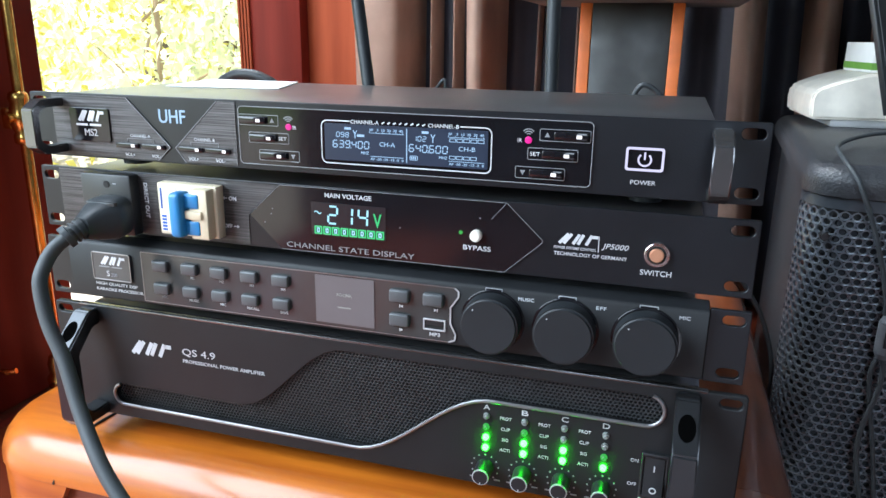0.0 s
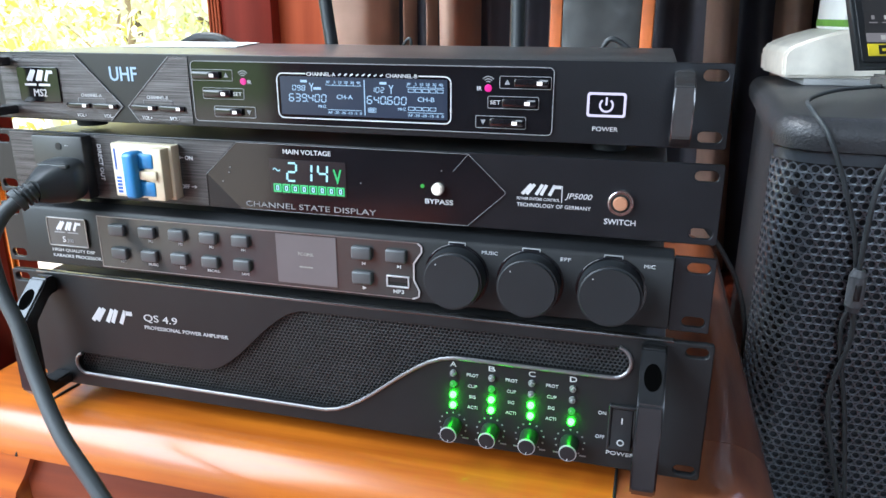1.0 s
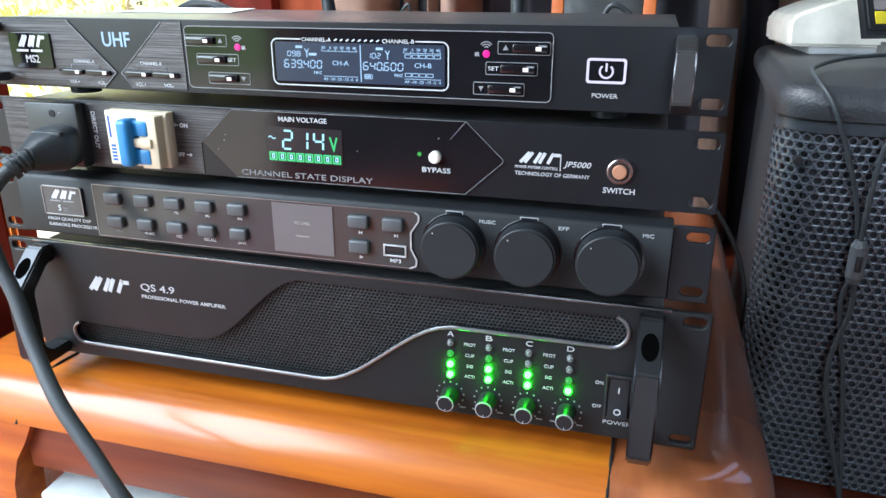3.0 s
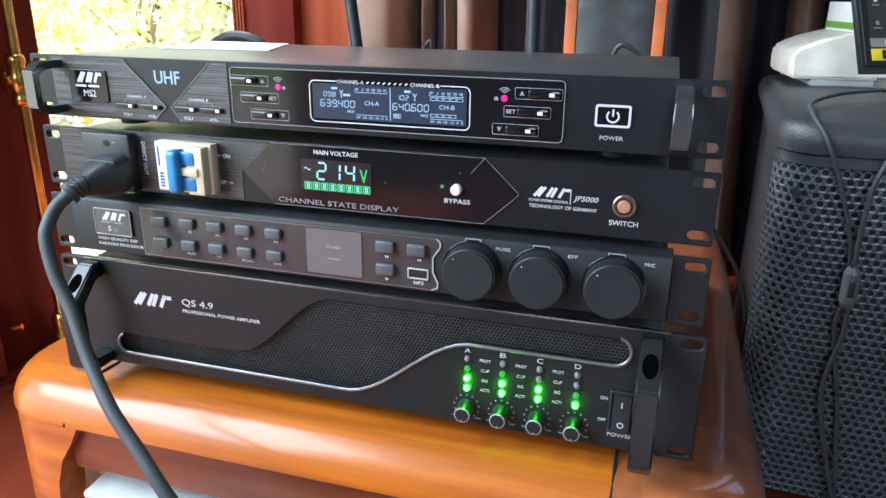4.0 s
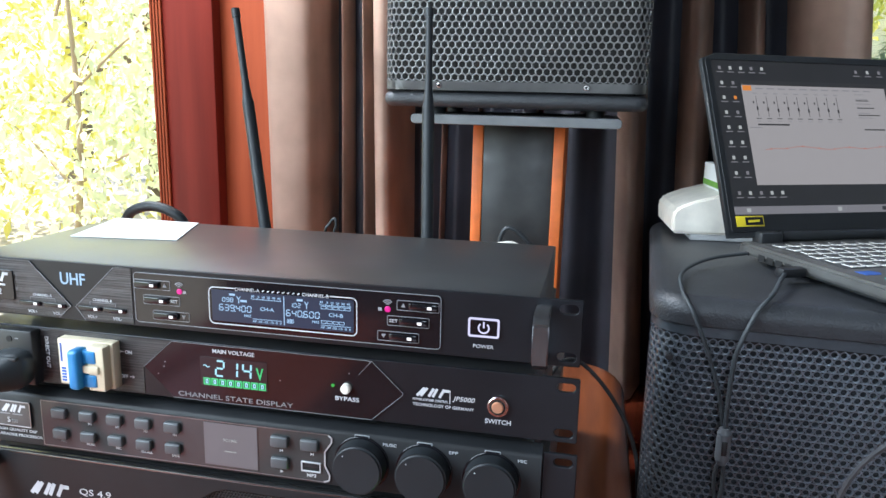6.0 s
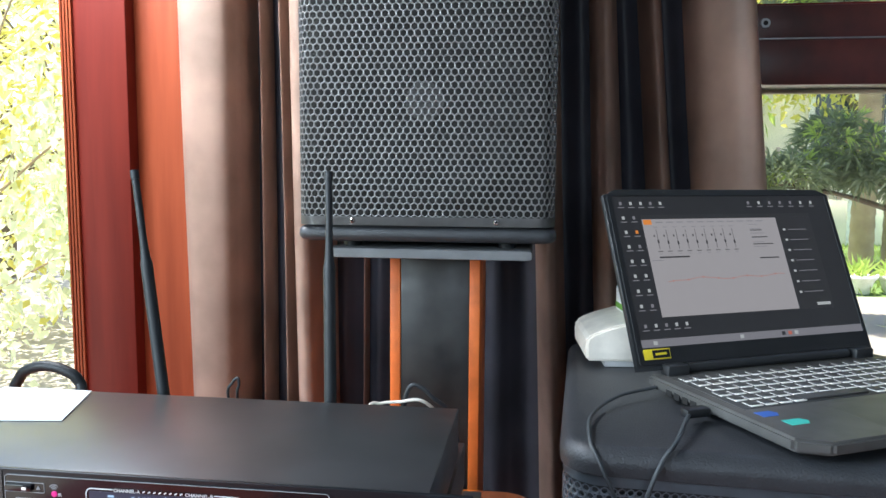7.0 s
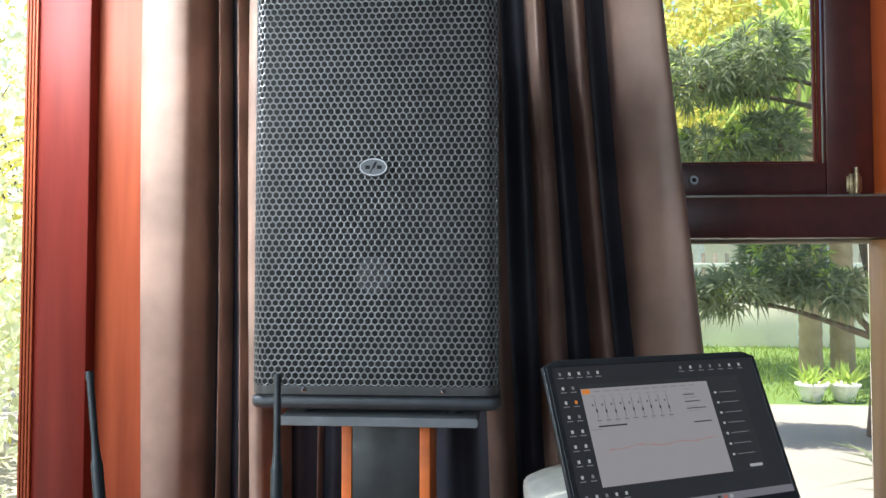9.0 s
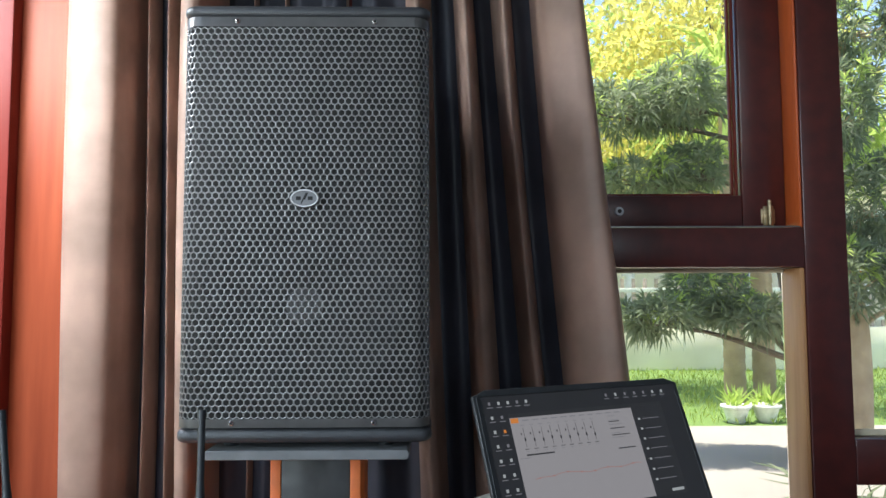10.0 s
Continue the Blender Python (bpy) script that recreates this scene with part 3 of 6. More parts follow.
hung("curtain", [(0.232, 0.877), (0.245, 0.872), (0.256, 0.842), (0.268, 0.822), (0.281, 0.826), (0.291, 0.850), (0.303, 0.872), (0.324, 0.876), (0.336, 0.872), (0.346, 0.844), (0.357, 0.822), (0.370, 0.826), (0.380, 0.848), (0.392, 0.872), (0.405, 0.876), (0.417, 0.872), (0.427, 0.847), (0.438, 0.828), (0.450, 0.832), (0.460, 0.852), (0.470, 0.872), (0.482, 0.876), (0.494, 0.872), (0.506, 0.826), (0.528, 0.806), (0.550, 0.794), (0.572, 0.796), (0.590, 0.83)], 0.135, 0.50, "long dusty mauve curtain drawn to the window's edge", 0.875)
# added dark sheets: shade of the hollows between folds, put into navy cloth
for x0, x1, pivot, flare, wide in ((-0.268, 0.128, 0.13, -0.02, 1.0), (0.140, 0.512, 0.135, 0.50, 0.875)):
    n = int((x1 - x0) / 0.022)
    hung("curtain_lining", [(x0 + (x1 - x0) * k / n, 0.936 + 0.012 * math.sin(2.1 * k)) for k in range(n + 1)], pivot, flare, "dark navy sheet added behind the curtain folds to darken the hollows", wide, DARK_BACKING, 1.0)
rail_c = part("curtain_rail", tube([(-0.45, 0.83, 1.96), (0.3, 0.83, 1.96), (0.9, 0.83, 1.96)], 0.011, 12), REDWOOD)
tagged(rail_c, "round dark timber curtain rail", "curtain rail", kind="structure")

# ---- the low table ----
TZ = 0.006
table = thing("low_table", -0.006, 0.27, FLOOR, 0, "low varnished orange-brown wooden table with rounded edges", "table")


def table_top(x0, x1, y0, y1, corner, round_r, height, bm=None):
    """A slab whose upper edge is rolled over in a wide curve."""
    bm = bmesh.new()
    rings = []
    steps = 8
    for k in range(steps + 1):
        a = radians(90 * k / steps)
        inset, z = round_r * (1 - math.cos(a)), -round_r + round_r * math.sin(a) * 1.0
        rings.append([bm.verts.new((x, y, z)) for x, y in rounded(x0 + inset, x1 - inset, y0 + inset, y1 - inset, max(corner - inset, 0.01), 8)])
    low = [bm.verts.new((x, y, -height)) for x, y in rounded(x0 + 0.002, x1 - 0.002, y0 + 0.002, y1 - 0.002, corner, 8)]
    rings.insert(0, low)
    for a, b in zip(rings, rings[1:]):
        n = len(a)
        for j in range(n):
            bm.faces.new((a[j], a[(j + 1) % n], b[(j + 1) % n], b[j]))
    bm.faces.new(rings[-1]), bm.faces.new(rings[0][::-1])
    bmesh.ops.recalc_face_normals(bm, faces=bm.faces)
    return bm


H = TZ - FLOOR
TX, TY0, TY1 = 0.306, -0.318, 0.33
for cuts, m, lab in (([((0.205, 0, 0), (1, 0, 0))], WOOD, "orange-brown varnished boards"),
                     ([((0.2055, 0, 0), (-1, 0, 0)), ((0, -0.2120, 0), (0, 1, 0))], WOOD_DARK, "darker mottled corner board"),
                     ([((0.2055, 0, 0), (-1, 0, 0)), ((0, -0.2115, 0), (0, -1, 0))], WOOD_SIDE, "brown end board with shade put into its tone")):
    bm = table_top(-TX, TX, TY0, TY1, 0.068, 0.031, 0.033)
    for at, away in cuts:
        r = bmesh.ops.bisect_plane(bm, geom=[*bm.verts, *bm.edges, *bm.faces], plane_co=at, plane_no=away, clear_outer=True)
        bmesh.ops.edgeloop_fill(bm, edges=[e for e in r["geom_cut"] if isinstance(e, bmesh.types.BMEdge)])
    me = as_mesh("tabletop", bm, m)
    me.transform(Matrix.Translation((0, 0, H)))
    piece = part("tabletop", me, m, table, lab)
    top = piece if m is WOOD else top
part("seam", tube([(-0.204, -0.262, H + 0.0005), (-0.206, -0.285, H + 0.0001), (-0.211, -0.3075, H - 0.010), (-0.216, -0.3182, H - 0.031)], 0.0011, 6), DARK, top, "dark glue joint")
part("seam", tube([(0.205, -0.262, H + 0.0005), (0.205, -0.287, H + 0.0002), (0.205, -0.3090, H - 0.0095), (0.205, -0.3182, H - 0.031)], 0.0010, 6), DARK, top, "dark glue joint")
# front and back aprons: shade below the tabletop edge put into darker wood
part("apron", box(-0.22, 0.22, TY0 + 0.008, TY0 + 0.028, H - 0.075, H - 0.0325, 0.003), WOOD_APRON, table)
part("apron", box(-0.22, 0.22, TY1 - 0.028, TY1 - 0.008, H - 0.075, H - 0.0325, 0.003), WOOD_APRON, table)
for sx in (-1, 1):
    part("apron", box(sx * TX - sx * 0.004, sx * TX - sx * 0.026, TY0 + 0.07, TY1 - 0.07, H - 0.075, H - 0.0325, 0.003), WOOD, table)


def table_leg(sx, sy):
    """A leg that keeps the slab's round corner and narrows in a curve below the apron."""
    bm, rings = bmesh.new(), []
    for z, u in ((H - 0.0325, 0.100), (H - 0.048, 0.092), (H - 0.066, 0.080), (H - 0.090, 0.072), (H - 0.12, 0.069), (0.0, 0.070)):
        r, i = 0.064, 0.002
        pts = [(u, i)] + [(i + r - r * math.sin(a), i + r - r * math.cos(a)) for a in np.linspace(0, math.pi / 2, 9)] + [(i, 0.085), (0.030, 0.085), (u, 0.030)]
        yy = (lambda q: TY0 + q) if sy > 0 else (lambda q: TY1 - q)
        rings.append([bm.verts.new((sx * (TX - p), yy(q), z)) for p, q in pts])
    for a, c in zip(rings, rings[1:]):
        for k in range(len(a)):
            bm.faces.new((a[k], a[(k + 1) % len(a)], c[(k + 1) % len(a)], c[k]))
    bm.faces.new(rings[0]), bm.faces.new(rings[-1])
    bmesh.ops.recalc_face_normals(bm, faces=bm.faces)
    return bm


for sx in (-1, 1):
    for sy in (1, -1):
        part("leg", table_leg(sx, sy), WOOD, table)

under = thing("storage_box", -0.06, 0.06, FLOOR, 4, "pale grey plastic box on the floor under the table", "box")
part("body", box(-0.16, 0.16, -0.09, 0.10, 0.0, 0.075, 0.008, 3), mat("pale_grey_plastic", (0.52, 0.54, 0.52), 0.5), under)
part("lid", box(-0.165, 0.165, -0.095, 0.105, 0.0755, 0.083, 0.003), mat("pale_grey_lid", (0.56, 0.58, 0.56), 0.5), under)


# ---- the rack units ----
K = 0.001
EAR = 0.2413


def ear_slots(rows):
    """Round-ended fixing slots near both ends of a rack panel."""
    return [rounded(s * 0.2325 - 0.0062, s * 0.2325 + 0.0062, z - 0.0030, z + 0.0030, 0.003)[::-1] for s in (-1, 1) for z in rows]


def brand_mark(parent, x0, x1, z0, z1, y, material, name="emblem"):
    """A maker's mark as plain slanted shapes."""
    w, h = x1 - x0, z1 - z0
    s = lambda u, v: (x0 + w * (u + 0.10 * v), z0 + h * v)
    lines = [(s(0.10, 0), s(0.22, 1)), (s(0.21, 0), s(0.30, 1)), (s(0.44, 0), s(0.49, 1)), (s(0.56, 0), s(0.59, 1)), (s(0.76, 0), s(0.79, 1)), (s(0.80, 0.84), s(0.96, 0.84))]
    return part(name, strokes(lines, h * 0.30, y), material, parent)


def small_bars(parent, x0, x1, z, h, y, material, n=1, name="fine_print"):
    lines, step = [], (x1 - x0) / n
    for k in range(n):
        lines.append(((x0 + step * k, z), (x0 + step * (k + 0.82), z)))
    return part(name, strokes(lines, h, y), material, parent)


def feet(parent, w, d0, d1, h, z=0.0):
    for x in (-w, w):
        for y in (d0, d1):
            part("foot", upright(x, y, z - h, z, 0.010, 0.011, 18), RUBBER, parent)


def c_handle(outer, inner, x, width, material, parent, bevel=0.0012):
    """A bar handle: its side view (y, z) pushed across."""
    n = len(outer)
    bm = bmesh.new()
    rings = []
    for xx in (x - width / 2, x + width / 2):
        rings.append(([bm.verts.new((xx, *p)) for p in outer], [bm.verts.new((xx, *p)) for p in inner]))
    (o0, i0), (o1, i1) = rings
    for k in range(n - 1):
        bm.faces.new((o0[k], o0[k + 1], i0[k + 1], i0[k]))
        bm.faces.new((o1[k], i1[k], i1[k + 1], o1[k + 1]))
        bm.faces.new((o0[k], o1[k], o1[k + 1], o0[k + 1]))
        bm.faces.new((i0[k], i0[k + 1], i1[k + 1], i1[k]))
    for k in (0, n - 1):
        bm.faces.new((o0[k], i0[k], i1[k], o1[k]))
    bmesh.ops.recalc_face_normals(bm, faces=bm.faces)
    bmesh.ops.bevel(bm, geom=[e for e in bm.edges if e.calc_face_angle(0) > 0.35], offset=bevel, segments=2, affect="EDGES")
    return part("handle", bm, material, parent)


def wifi_mark(parent, x, z, y):
    lines = []
    for r in (1.4, 2.7, 4.0):
        pts = [(x + r * K * math.cos(radians(a)), z + r * K * math.sin(radians(a))) for a in range(40, 141, 20)]
        lines += list(zip(pts, pts[1:]))
    return part("signal_mark", strokes(lines, 0.0006, y), PRINT_DIM, parent)


def tri_mark(parent, x, z, r, y, up, material=PRINT_DIM):
    s = 1 if up else -1
    return part("arrow_mark", prism([(x - r, z - s * r * 0.8), (x + r, z - s * r * 0.8), (x, z + s * r)], "y", y, y + 0.0004), material, parent)


# -- wireless receiver --
uhf = thing("wireless_receiver", -0.001, 0.0, 0.2130, 0, "black brushed rack-mount wireless microphone receiver with lit blue display", "receiver", "stacked rack units")
part("front_panel", plate(rounded(-EAR, EAR, 0, 0.0440, 0.0015), ear_slots((0.0062, 0.0378)), 0.0, 0.003), ANODISED, uhf)
part("case", box(-0.2135, 0.2135, 0.0032, 0.172, 0.0015, 0.0438, 0.0012), CASE, uhf, "plain black steel case")
feet(uhf, 0.18, 0.03, 0.15, 0.0085, 0.0015)
part("brushed_facing", plate([(-0.222, 0.0015), (-0.138, 0.0015), (-0.1275, 0.0108), (-0.160, 0.0425), (-0.222, 0.0425)], [], -0.0006, 0.0008, 0.0001), BRUSHED, uhf)
part("brushed_facing", plate([(-0.116, 0.0015), (-0.0765, 0.0015), (-0.0765, 0.0425), (-0.090, 0.0425), (-0.1235, 0.0108)], [], -0.0006, 0.0008, 0.0001), BRUSHED, uhf)
part("edge_line", strokes([((-0.160, 0.0425), (-0.1275, 0.0108)), ((-0.1275, 0.0108), (-0.138, 0.0012)), ((-0.090, 0.0425), (-0.1235, 0.0108)), ((-0.1235, 0.0108), (-0.116, 0.0012))], 0.0004, -0.0010), PRINT_DIM, uhf)
lettering("UHF", -0.135, 0.0270, 0.0088, -0.0004, LCD_TEXT, uhf, w=0.0205, bold=0.01)
badge = part("badge", plate(rounded(-0.2075, -0.1745, 0.0115, 0.0345, 0.002), [], -0.0016, 0.0018, 0.0004), GLOSS, uhf)
brand_mark(badge, -0.2015, -0.1795, 0.0255, 0.0325, -0.0018, PRINT)
small_bars(badge, -0.2020, -0.1795, 0.0230, 0.0015, -0.0018, PRINT, 2)
lettering("MS2", -0.1955, 0.0155, 0.0048, -0.0019, PRINT, badge, w=0.0105)
for bx, bl, ch in ((-0.1615, "VOL+", 0), (-0.1405, "VOL-", 0), (-0.1110, "VOL+", 1), (-0.0905, "VOL-", 1)):
    b = part("button", box(bx - 0.0092, bx + 0.0092, -0.0022, 0.0, 0.0088, 0.0120, 0.0005), GLOSS, uhf)
    part("key_light", box(bx + 0.0035, bx + 0.0062, -0.0026, -0.0020, 0.0094, 0.0114, 0.0002), WHITE_LIGHT, b)
    lettering(bl, bx + 0.001, 0.0030, 0.0022, -0.0009, PRINT, uhf, centre=True)
for bx, word in ((-0.151, "CHANNEL-A"), (-0.1008, "CHANNEL-B")):
    lettering(word, bx, 0.0162, 0.0020, -0.0009, PRINT, uhf, centre=True)
    part("bracket_mark", strokes([((bx - 0.0105, 0.0128), (bx - 0.0105, 0.0152)), ((bx - 0.0105, 0.0152), (bx + 0.0105, 0.0152)), ((bx + 0.0105, 0.0152), (bx + 0.0105, 0.0128))], 0.0003, -0.0010), PRINT_DIM, uhf)
window = part("display_window", plate(rounded(-0.0745, 0.1505, 0.0035, 0.0405, 0.003), [], -0.0007, 0.0009, 0.0002), GLOSS, uhf, "glossy black display window")
part("window_outline", outline_frame(-0.0745, 0.1505, 0.0035, 0.0405, 0.003, 0.0005, -0.0010), PRINT_DIM, window)
part("display_frame", plate(rounded(-0.0160, 0.0930, 0.0075, 0.0345, 0.004), [rounded(-0.0153, 0.0923, 0.0082, 0.0338, 0.0034)[::-1]], -0.0011, 0.0006, 0.0001), PRINT, window)
part("display_mask", box(0.0035, 0.0735, -0.0013, -0.0008, 0.0328, 0.0352), GLOSS, window)
part("display", box(-0.0135, 0.0905, -0.0011, -0.0006, 0.0100, 0.0325), LCD, window, "backlit blue-black display")
Y = -0.0014
lettering("CHANNEL-A", 0.0042, 0.0330, 0.0022, Y, PRINT, window, w=0.0185, bold=0.006)
lettering("CHANNEL-B", 0.0540, 0.0330, 0.0022, Y, PRINT, window, w=0.0190, bold=0.006)
part("dash_row", strokes([((0.0245 + 0.0037 * k, 0.0336), (0.0262 + 0.0037 * k, 0.0346)) for k in range(8)], 0.0008, Y), PRINT, window)
for ox, freq, chn, word in ((0.0, "639.400", "098", "CH-A"), (0.0500, "640.600", "102", "CH-B")):
    segments(freq, -0.0080 + ox, 0.0180, 0.0042, 0.0028, 0.0014, Y, LCD_TEXT, window)
    segments(chn, -0.0055 + ox, 0.0245, 0.0028, 0.0020, 0.0010, Y, LCD_TEXT, window)
    lettering(word, 0.0230 + ox, 0.0200, 0.0026, Y, LCD_TEXT, window, w=0.0100)
    lettering("MHZ", 0.0110 + ox, 0.0146, 0.0017, Y, LCD_TEXT, window)
    lettering("RF", 0.0168 + ox, 0.0290, 0.0015, Y, LCD_TEXT, window)
    lettering("5  10  20  30  40", 0.0215 + ox, 0.0290, 0.0015, Y, LCD_TEXT, window, w=0.0165)
    lettering("AF -30 -25 -15 -5  0", 0.0170 + ox, 0.0113, 0.0015, Y, LCD_TEXT, window, w=0.0215)
    lines = [((0.0170 + ox, 0.0278), (0.0385 + ox, 0.0278)), ((0.0170 + ox, 0.0136), (0.0385 + ox, 0.0136))]
    lines += [((0.0165 + 0.0043 * k + ox, 0.0278), (0.0165 + 0.0043 * k + ox, 0.0288)) for k in range(6)]
    part("scale_lines", strokes(lines, 0.0003, Y), LCD_TEXT, window)
    lettering("Y", 0.0055 + ox, 0.0240, 0.0050, Y, LCD_TEXT, window, w=0.0030)
    part("status_block", strokes([((0.0000 + ox, 0.0298), (0.0042 + ox, 0.0298)), ((0.0082 + ox, 0.0258), (0.0130 + ox, 0.0258))][:2 - int(ox > 0)], 0.0014, Y), LCD_TEXT, window)
for z0, n in ((0.0250, 5), (0.0148, 4)):
    for k in range(n):
        part("level_block", outline_frame(0.0672 + 0.0043 * k, 0.0711 + 0.0043 * k, z0, z0 + 0.0021, 0.0003, 0.0003, Y), LCD_TEXT, window)
part("battery_mark", outline_frame(0.0425, 0.0475, 0.0128, 0.0156, 0.0006, 0.0003, Y), LCD_TEXT, window)
part("battery_bars", strokes([((0.0436 + 0.0012 * k, 0.0134), (0.0436 + 0.0012 * k, 0.0150)) for k in range(3)], 0.0007, Y), LCD_TEXT, window)
part("divider", strokes([((0.0405, 0.0110), (0.0405, 0.0315))], 0.0005, Y), LCD_TEXT, window)
for s, x0, marks in ((-1, (-0.0742, -0.0672, -0.0602), "U S D"), (1, (0.1203, 0.1138, 0.1070), "U S D")):
    for i, (bx, z0) in enumerate(zip(x0, (0.0285, 0.0175, 0.0065))):
        fr = part("key_frame", outline_frame(bx, bx + 0.0288, z0, z0 + 0.0070, 0.0010, 0.0004, -0.0011), PRINT_DIM, window)
        kx = bx + 0.0012 if s < 0 else bx + 0.0085
        key = part("button", box(kx, kx + 0.0190, -0.0030, -0.0006, z0 + 0.0013, z0 + 0.0057, 0.0006), GLOSS, window)
        part("key_light", box(kx + 0.0125, kx + 0.0155, -0.0033, -0.0028, z0 + 0.0024, z0 + 0.0044, 0.0002), WHITE_LIGHT, key)
        mx = bx + (0.0242 if s < 0 else 0.0044)
        if i == 1:
            lettering("SET", mx, z0 + 0.0024, 0.0022, -0.0011, PRINT, window, centre=True, w=0.0058)
        else:
            tri_mark(window, mx, z0 + 0.0035, 0.0015, -0.0011, i == 0)
    ix = -0.0385 if s < 0 else 0.1140
    part("infrared_eye", drum(ix, 0.0286, -0.0006, -0.0016, 0.0021, 0.0019, 20, 0.0004), PINK, window, "glowing magenta infrared eye")
    wifi_mark(window, ix, 0.0310, -0.0011)
    lettering("IR", ix + 0.0030 if s < 0 else ix - 0.0062, 0.0272, 0.0023, -0.0011, PRINT, window)
pw = part("power_button", plate(rounded(0.1685, 0.1890, 0.0150, 0.0280, 0.0016), [], -0.0010, 0.0016, 0.0004), GLOSS, uhf)
part("lit_rim", plate(rounded(0.1685, 0.1890, 0.0150, 0.0280, 0.0016), [rounded(0.1698, 0.1877, 0.0163, 0.0267, 0.0009)[::-1]], -0.0015, 0.0007, 0.0001), POWER_LIGHT, pw)
arc = [(0.17875 + 0.0034 * math.sin(radians(a)), 0.0213 + 0.0034 * math.cos(radians(a))) for a in range(40, 321, 20)]
part("power_symbol", strokes(list(zip(arc, arc[1:])) + [((0.17875, 0.0213), (0.17875, 0.0255))], 0.0010, -0.0014), POWER_LIGHT, pw)
lettering("POWER", 0.1788, 0.0073, 0.0024, -0.0003, PRINT, uhf, centre=True, w=0.0135)
for hx in (-0.2170, 0.2170):
    c_handle([(0, 0.0405), (-0.019, 0.0405), (-0.028, 0.0345), (-0.028, 0.0095), (-0.019, 0.0035), (0, 0.0035)],
             [(0, 0.0350), (-0.016, 0.0350), (-0.0225, 0.0310), (-0.0225, 0.0130), (-0.016, 0.0090), (0, 0.0090)], hx, 0.0100, HANDLE_GREY, uhf, 0.0008)

# -- power sequencer --
seq = thing("power_sequencer", 0.0, 0.0, 0.1605, 0, "black rack-mount power sequencer with socket, breaker and lit voltage display", "power unit", "stacked rack units")
part("front_panel", plate(rounded(-EAR, EAR, 0, 0.0445, 0.0015), ear_slots((0.0062, 0.0380)), 0.0, 0.003), ANODISED, seq)
part("case", box(-0.2120, 0.2120, 0.0032, 0.235, 0.0015, 0.0430, 0.0012), CASE, seq, "plain black steel case")
feet(seq, 0.18, 0.03, 0.21, 0.0078, 0.0015)
part("brushed_facing", plate([(-0.225, 0.0012), (-0.072, 0.0012), (-0.072, 0.0222), (-0.0495, 0.0433), (-0.225, 0.0433)], [], -0.0005, 0.0007, 0.0001), BRUSHED, seq)
sock = part("socket", box(-0.1985, -0.1575, -0.0095, 0.0, 0.0010, 0.0435, 0.0014), PLASTIC, seq, "square black power outlet")
part("earth_hole", drum(-0.1765, 0.0365, -0.0090, -0.0100, 0.0024, n=16), DARK, sock)
small_bars(sock, -0.1715, -0.1685, 0.0372, 0.0008, -0.0097, PRINT_DIM, 2)
lettering("DIRECT OUT", -0.1535, 0.0375, 0.0030, -0.0008, PRINT, seq, turn=-90, bold=0.012)
br = part("breaker", box(-0.1365, -0.0905, -0.0085, 0.0, 0.0050, 0.0405, 0.0010), BONE, seq, "cream circuit breaker with blue toggle")
part("breaker_shoulder", box(-0.1060, -0.0925, -0.0170, -0.0080, 0.0060, 0.0395, 0.0012), BONE, br)
part("toggle_block", box(-0.1100, -0.0985, -0.0180, -0.0082, 0.0265, 0.0365, 0.0015), BLUE, br)
part("toggle_block", box(-0.1100, -0.0985, -0.0180, -0.0082, 0.0085, 0.0185, 0.0015), BLUE, br)
part("toggle_bar", box(-0.1180, -0.1085, -0.0235, -0.0100, 0.0075, 0.0375, 0.0030, 3), BLUE, br, "blue breaker toggle bar")
part("bridge", box(-0.1090, -0.0960, -0.0190, -0.0082, 0.0195, 0.0255, 0.0012), BONE, br)
part("sticker", box(-0.1348, -0.1215, -0.0088, -0.0084, 0.0070, 0.0390), WHITE_PLASTIC, br)
part("sticker_mark", strokes([((-0.1335, 0.0230), (-0.1335, 0.0370))], 0.0012, -0.0091), BLUE_STICKER, br)
for k in range(5):
    part("sticker_mark", strokes([((-0.1340, 0.0085 + 0.0023 * k), (-0.1305, 0.0085 + 0.0023 * k))], 0.0015, -0.0091), BLUE_STICKER, br)
part("sticker_mark", strokes([((-0.1275, 0.0085), (-0.1275, 0.0180)), ((-0.1255, 0.0085), (-0.1255, 0.0160))], 0.0008, -0.0091), PRINT_DIM, br)
for word, z in (("ON", 0.0305), ("OFF", 0.0115)):
    lettering(word, -0.0865 if word == "ON" else -0.0915, z, 0.0026, -0.0008, PRINT, seq, bold=0.018)
part("arrow_mark", strokes([((-0.0910, 0.0318), (-0.0878, 0.0318)), ((-0.0912, 0.0318), (-0.0898, 0.0327)), ((-0.0912, 0.0318), (-0.0898, 0.0309))], 0.0005, -0.0008), PRINT, seq)
part("arrow_mark", strokes([((-0.0838, 0.0128), (-0.0802, 0.0128)), ((-0.0800, 0.0128), (-0.0814, 0.0137)), ((-0.0800, 0.0128), (-0.0814, 0.0119))], 0.0005, -0.0008), PRINT, seq)
glassy = part("display_facing", plate([(-0.0485, 0.0008), (0.1020, 0.0008), (0.1235, 0.0205), (0.1245, 0.0222), (0.1235, 0.0240), (0.1020, 0.0437), (-0.0480, 0.0437), (-0.0710, 0.0222)], [], -0.0006, 0.0008, 0.0001), GLOSS, seq, "glossy dark display facing with a pointed end")
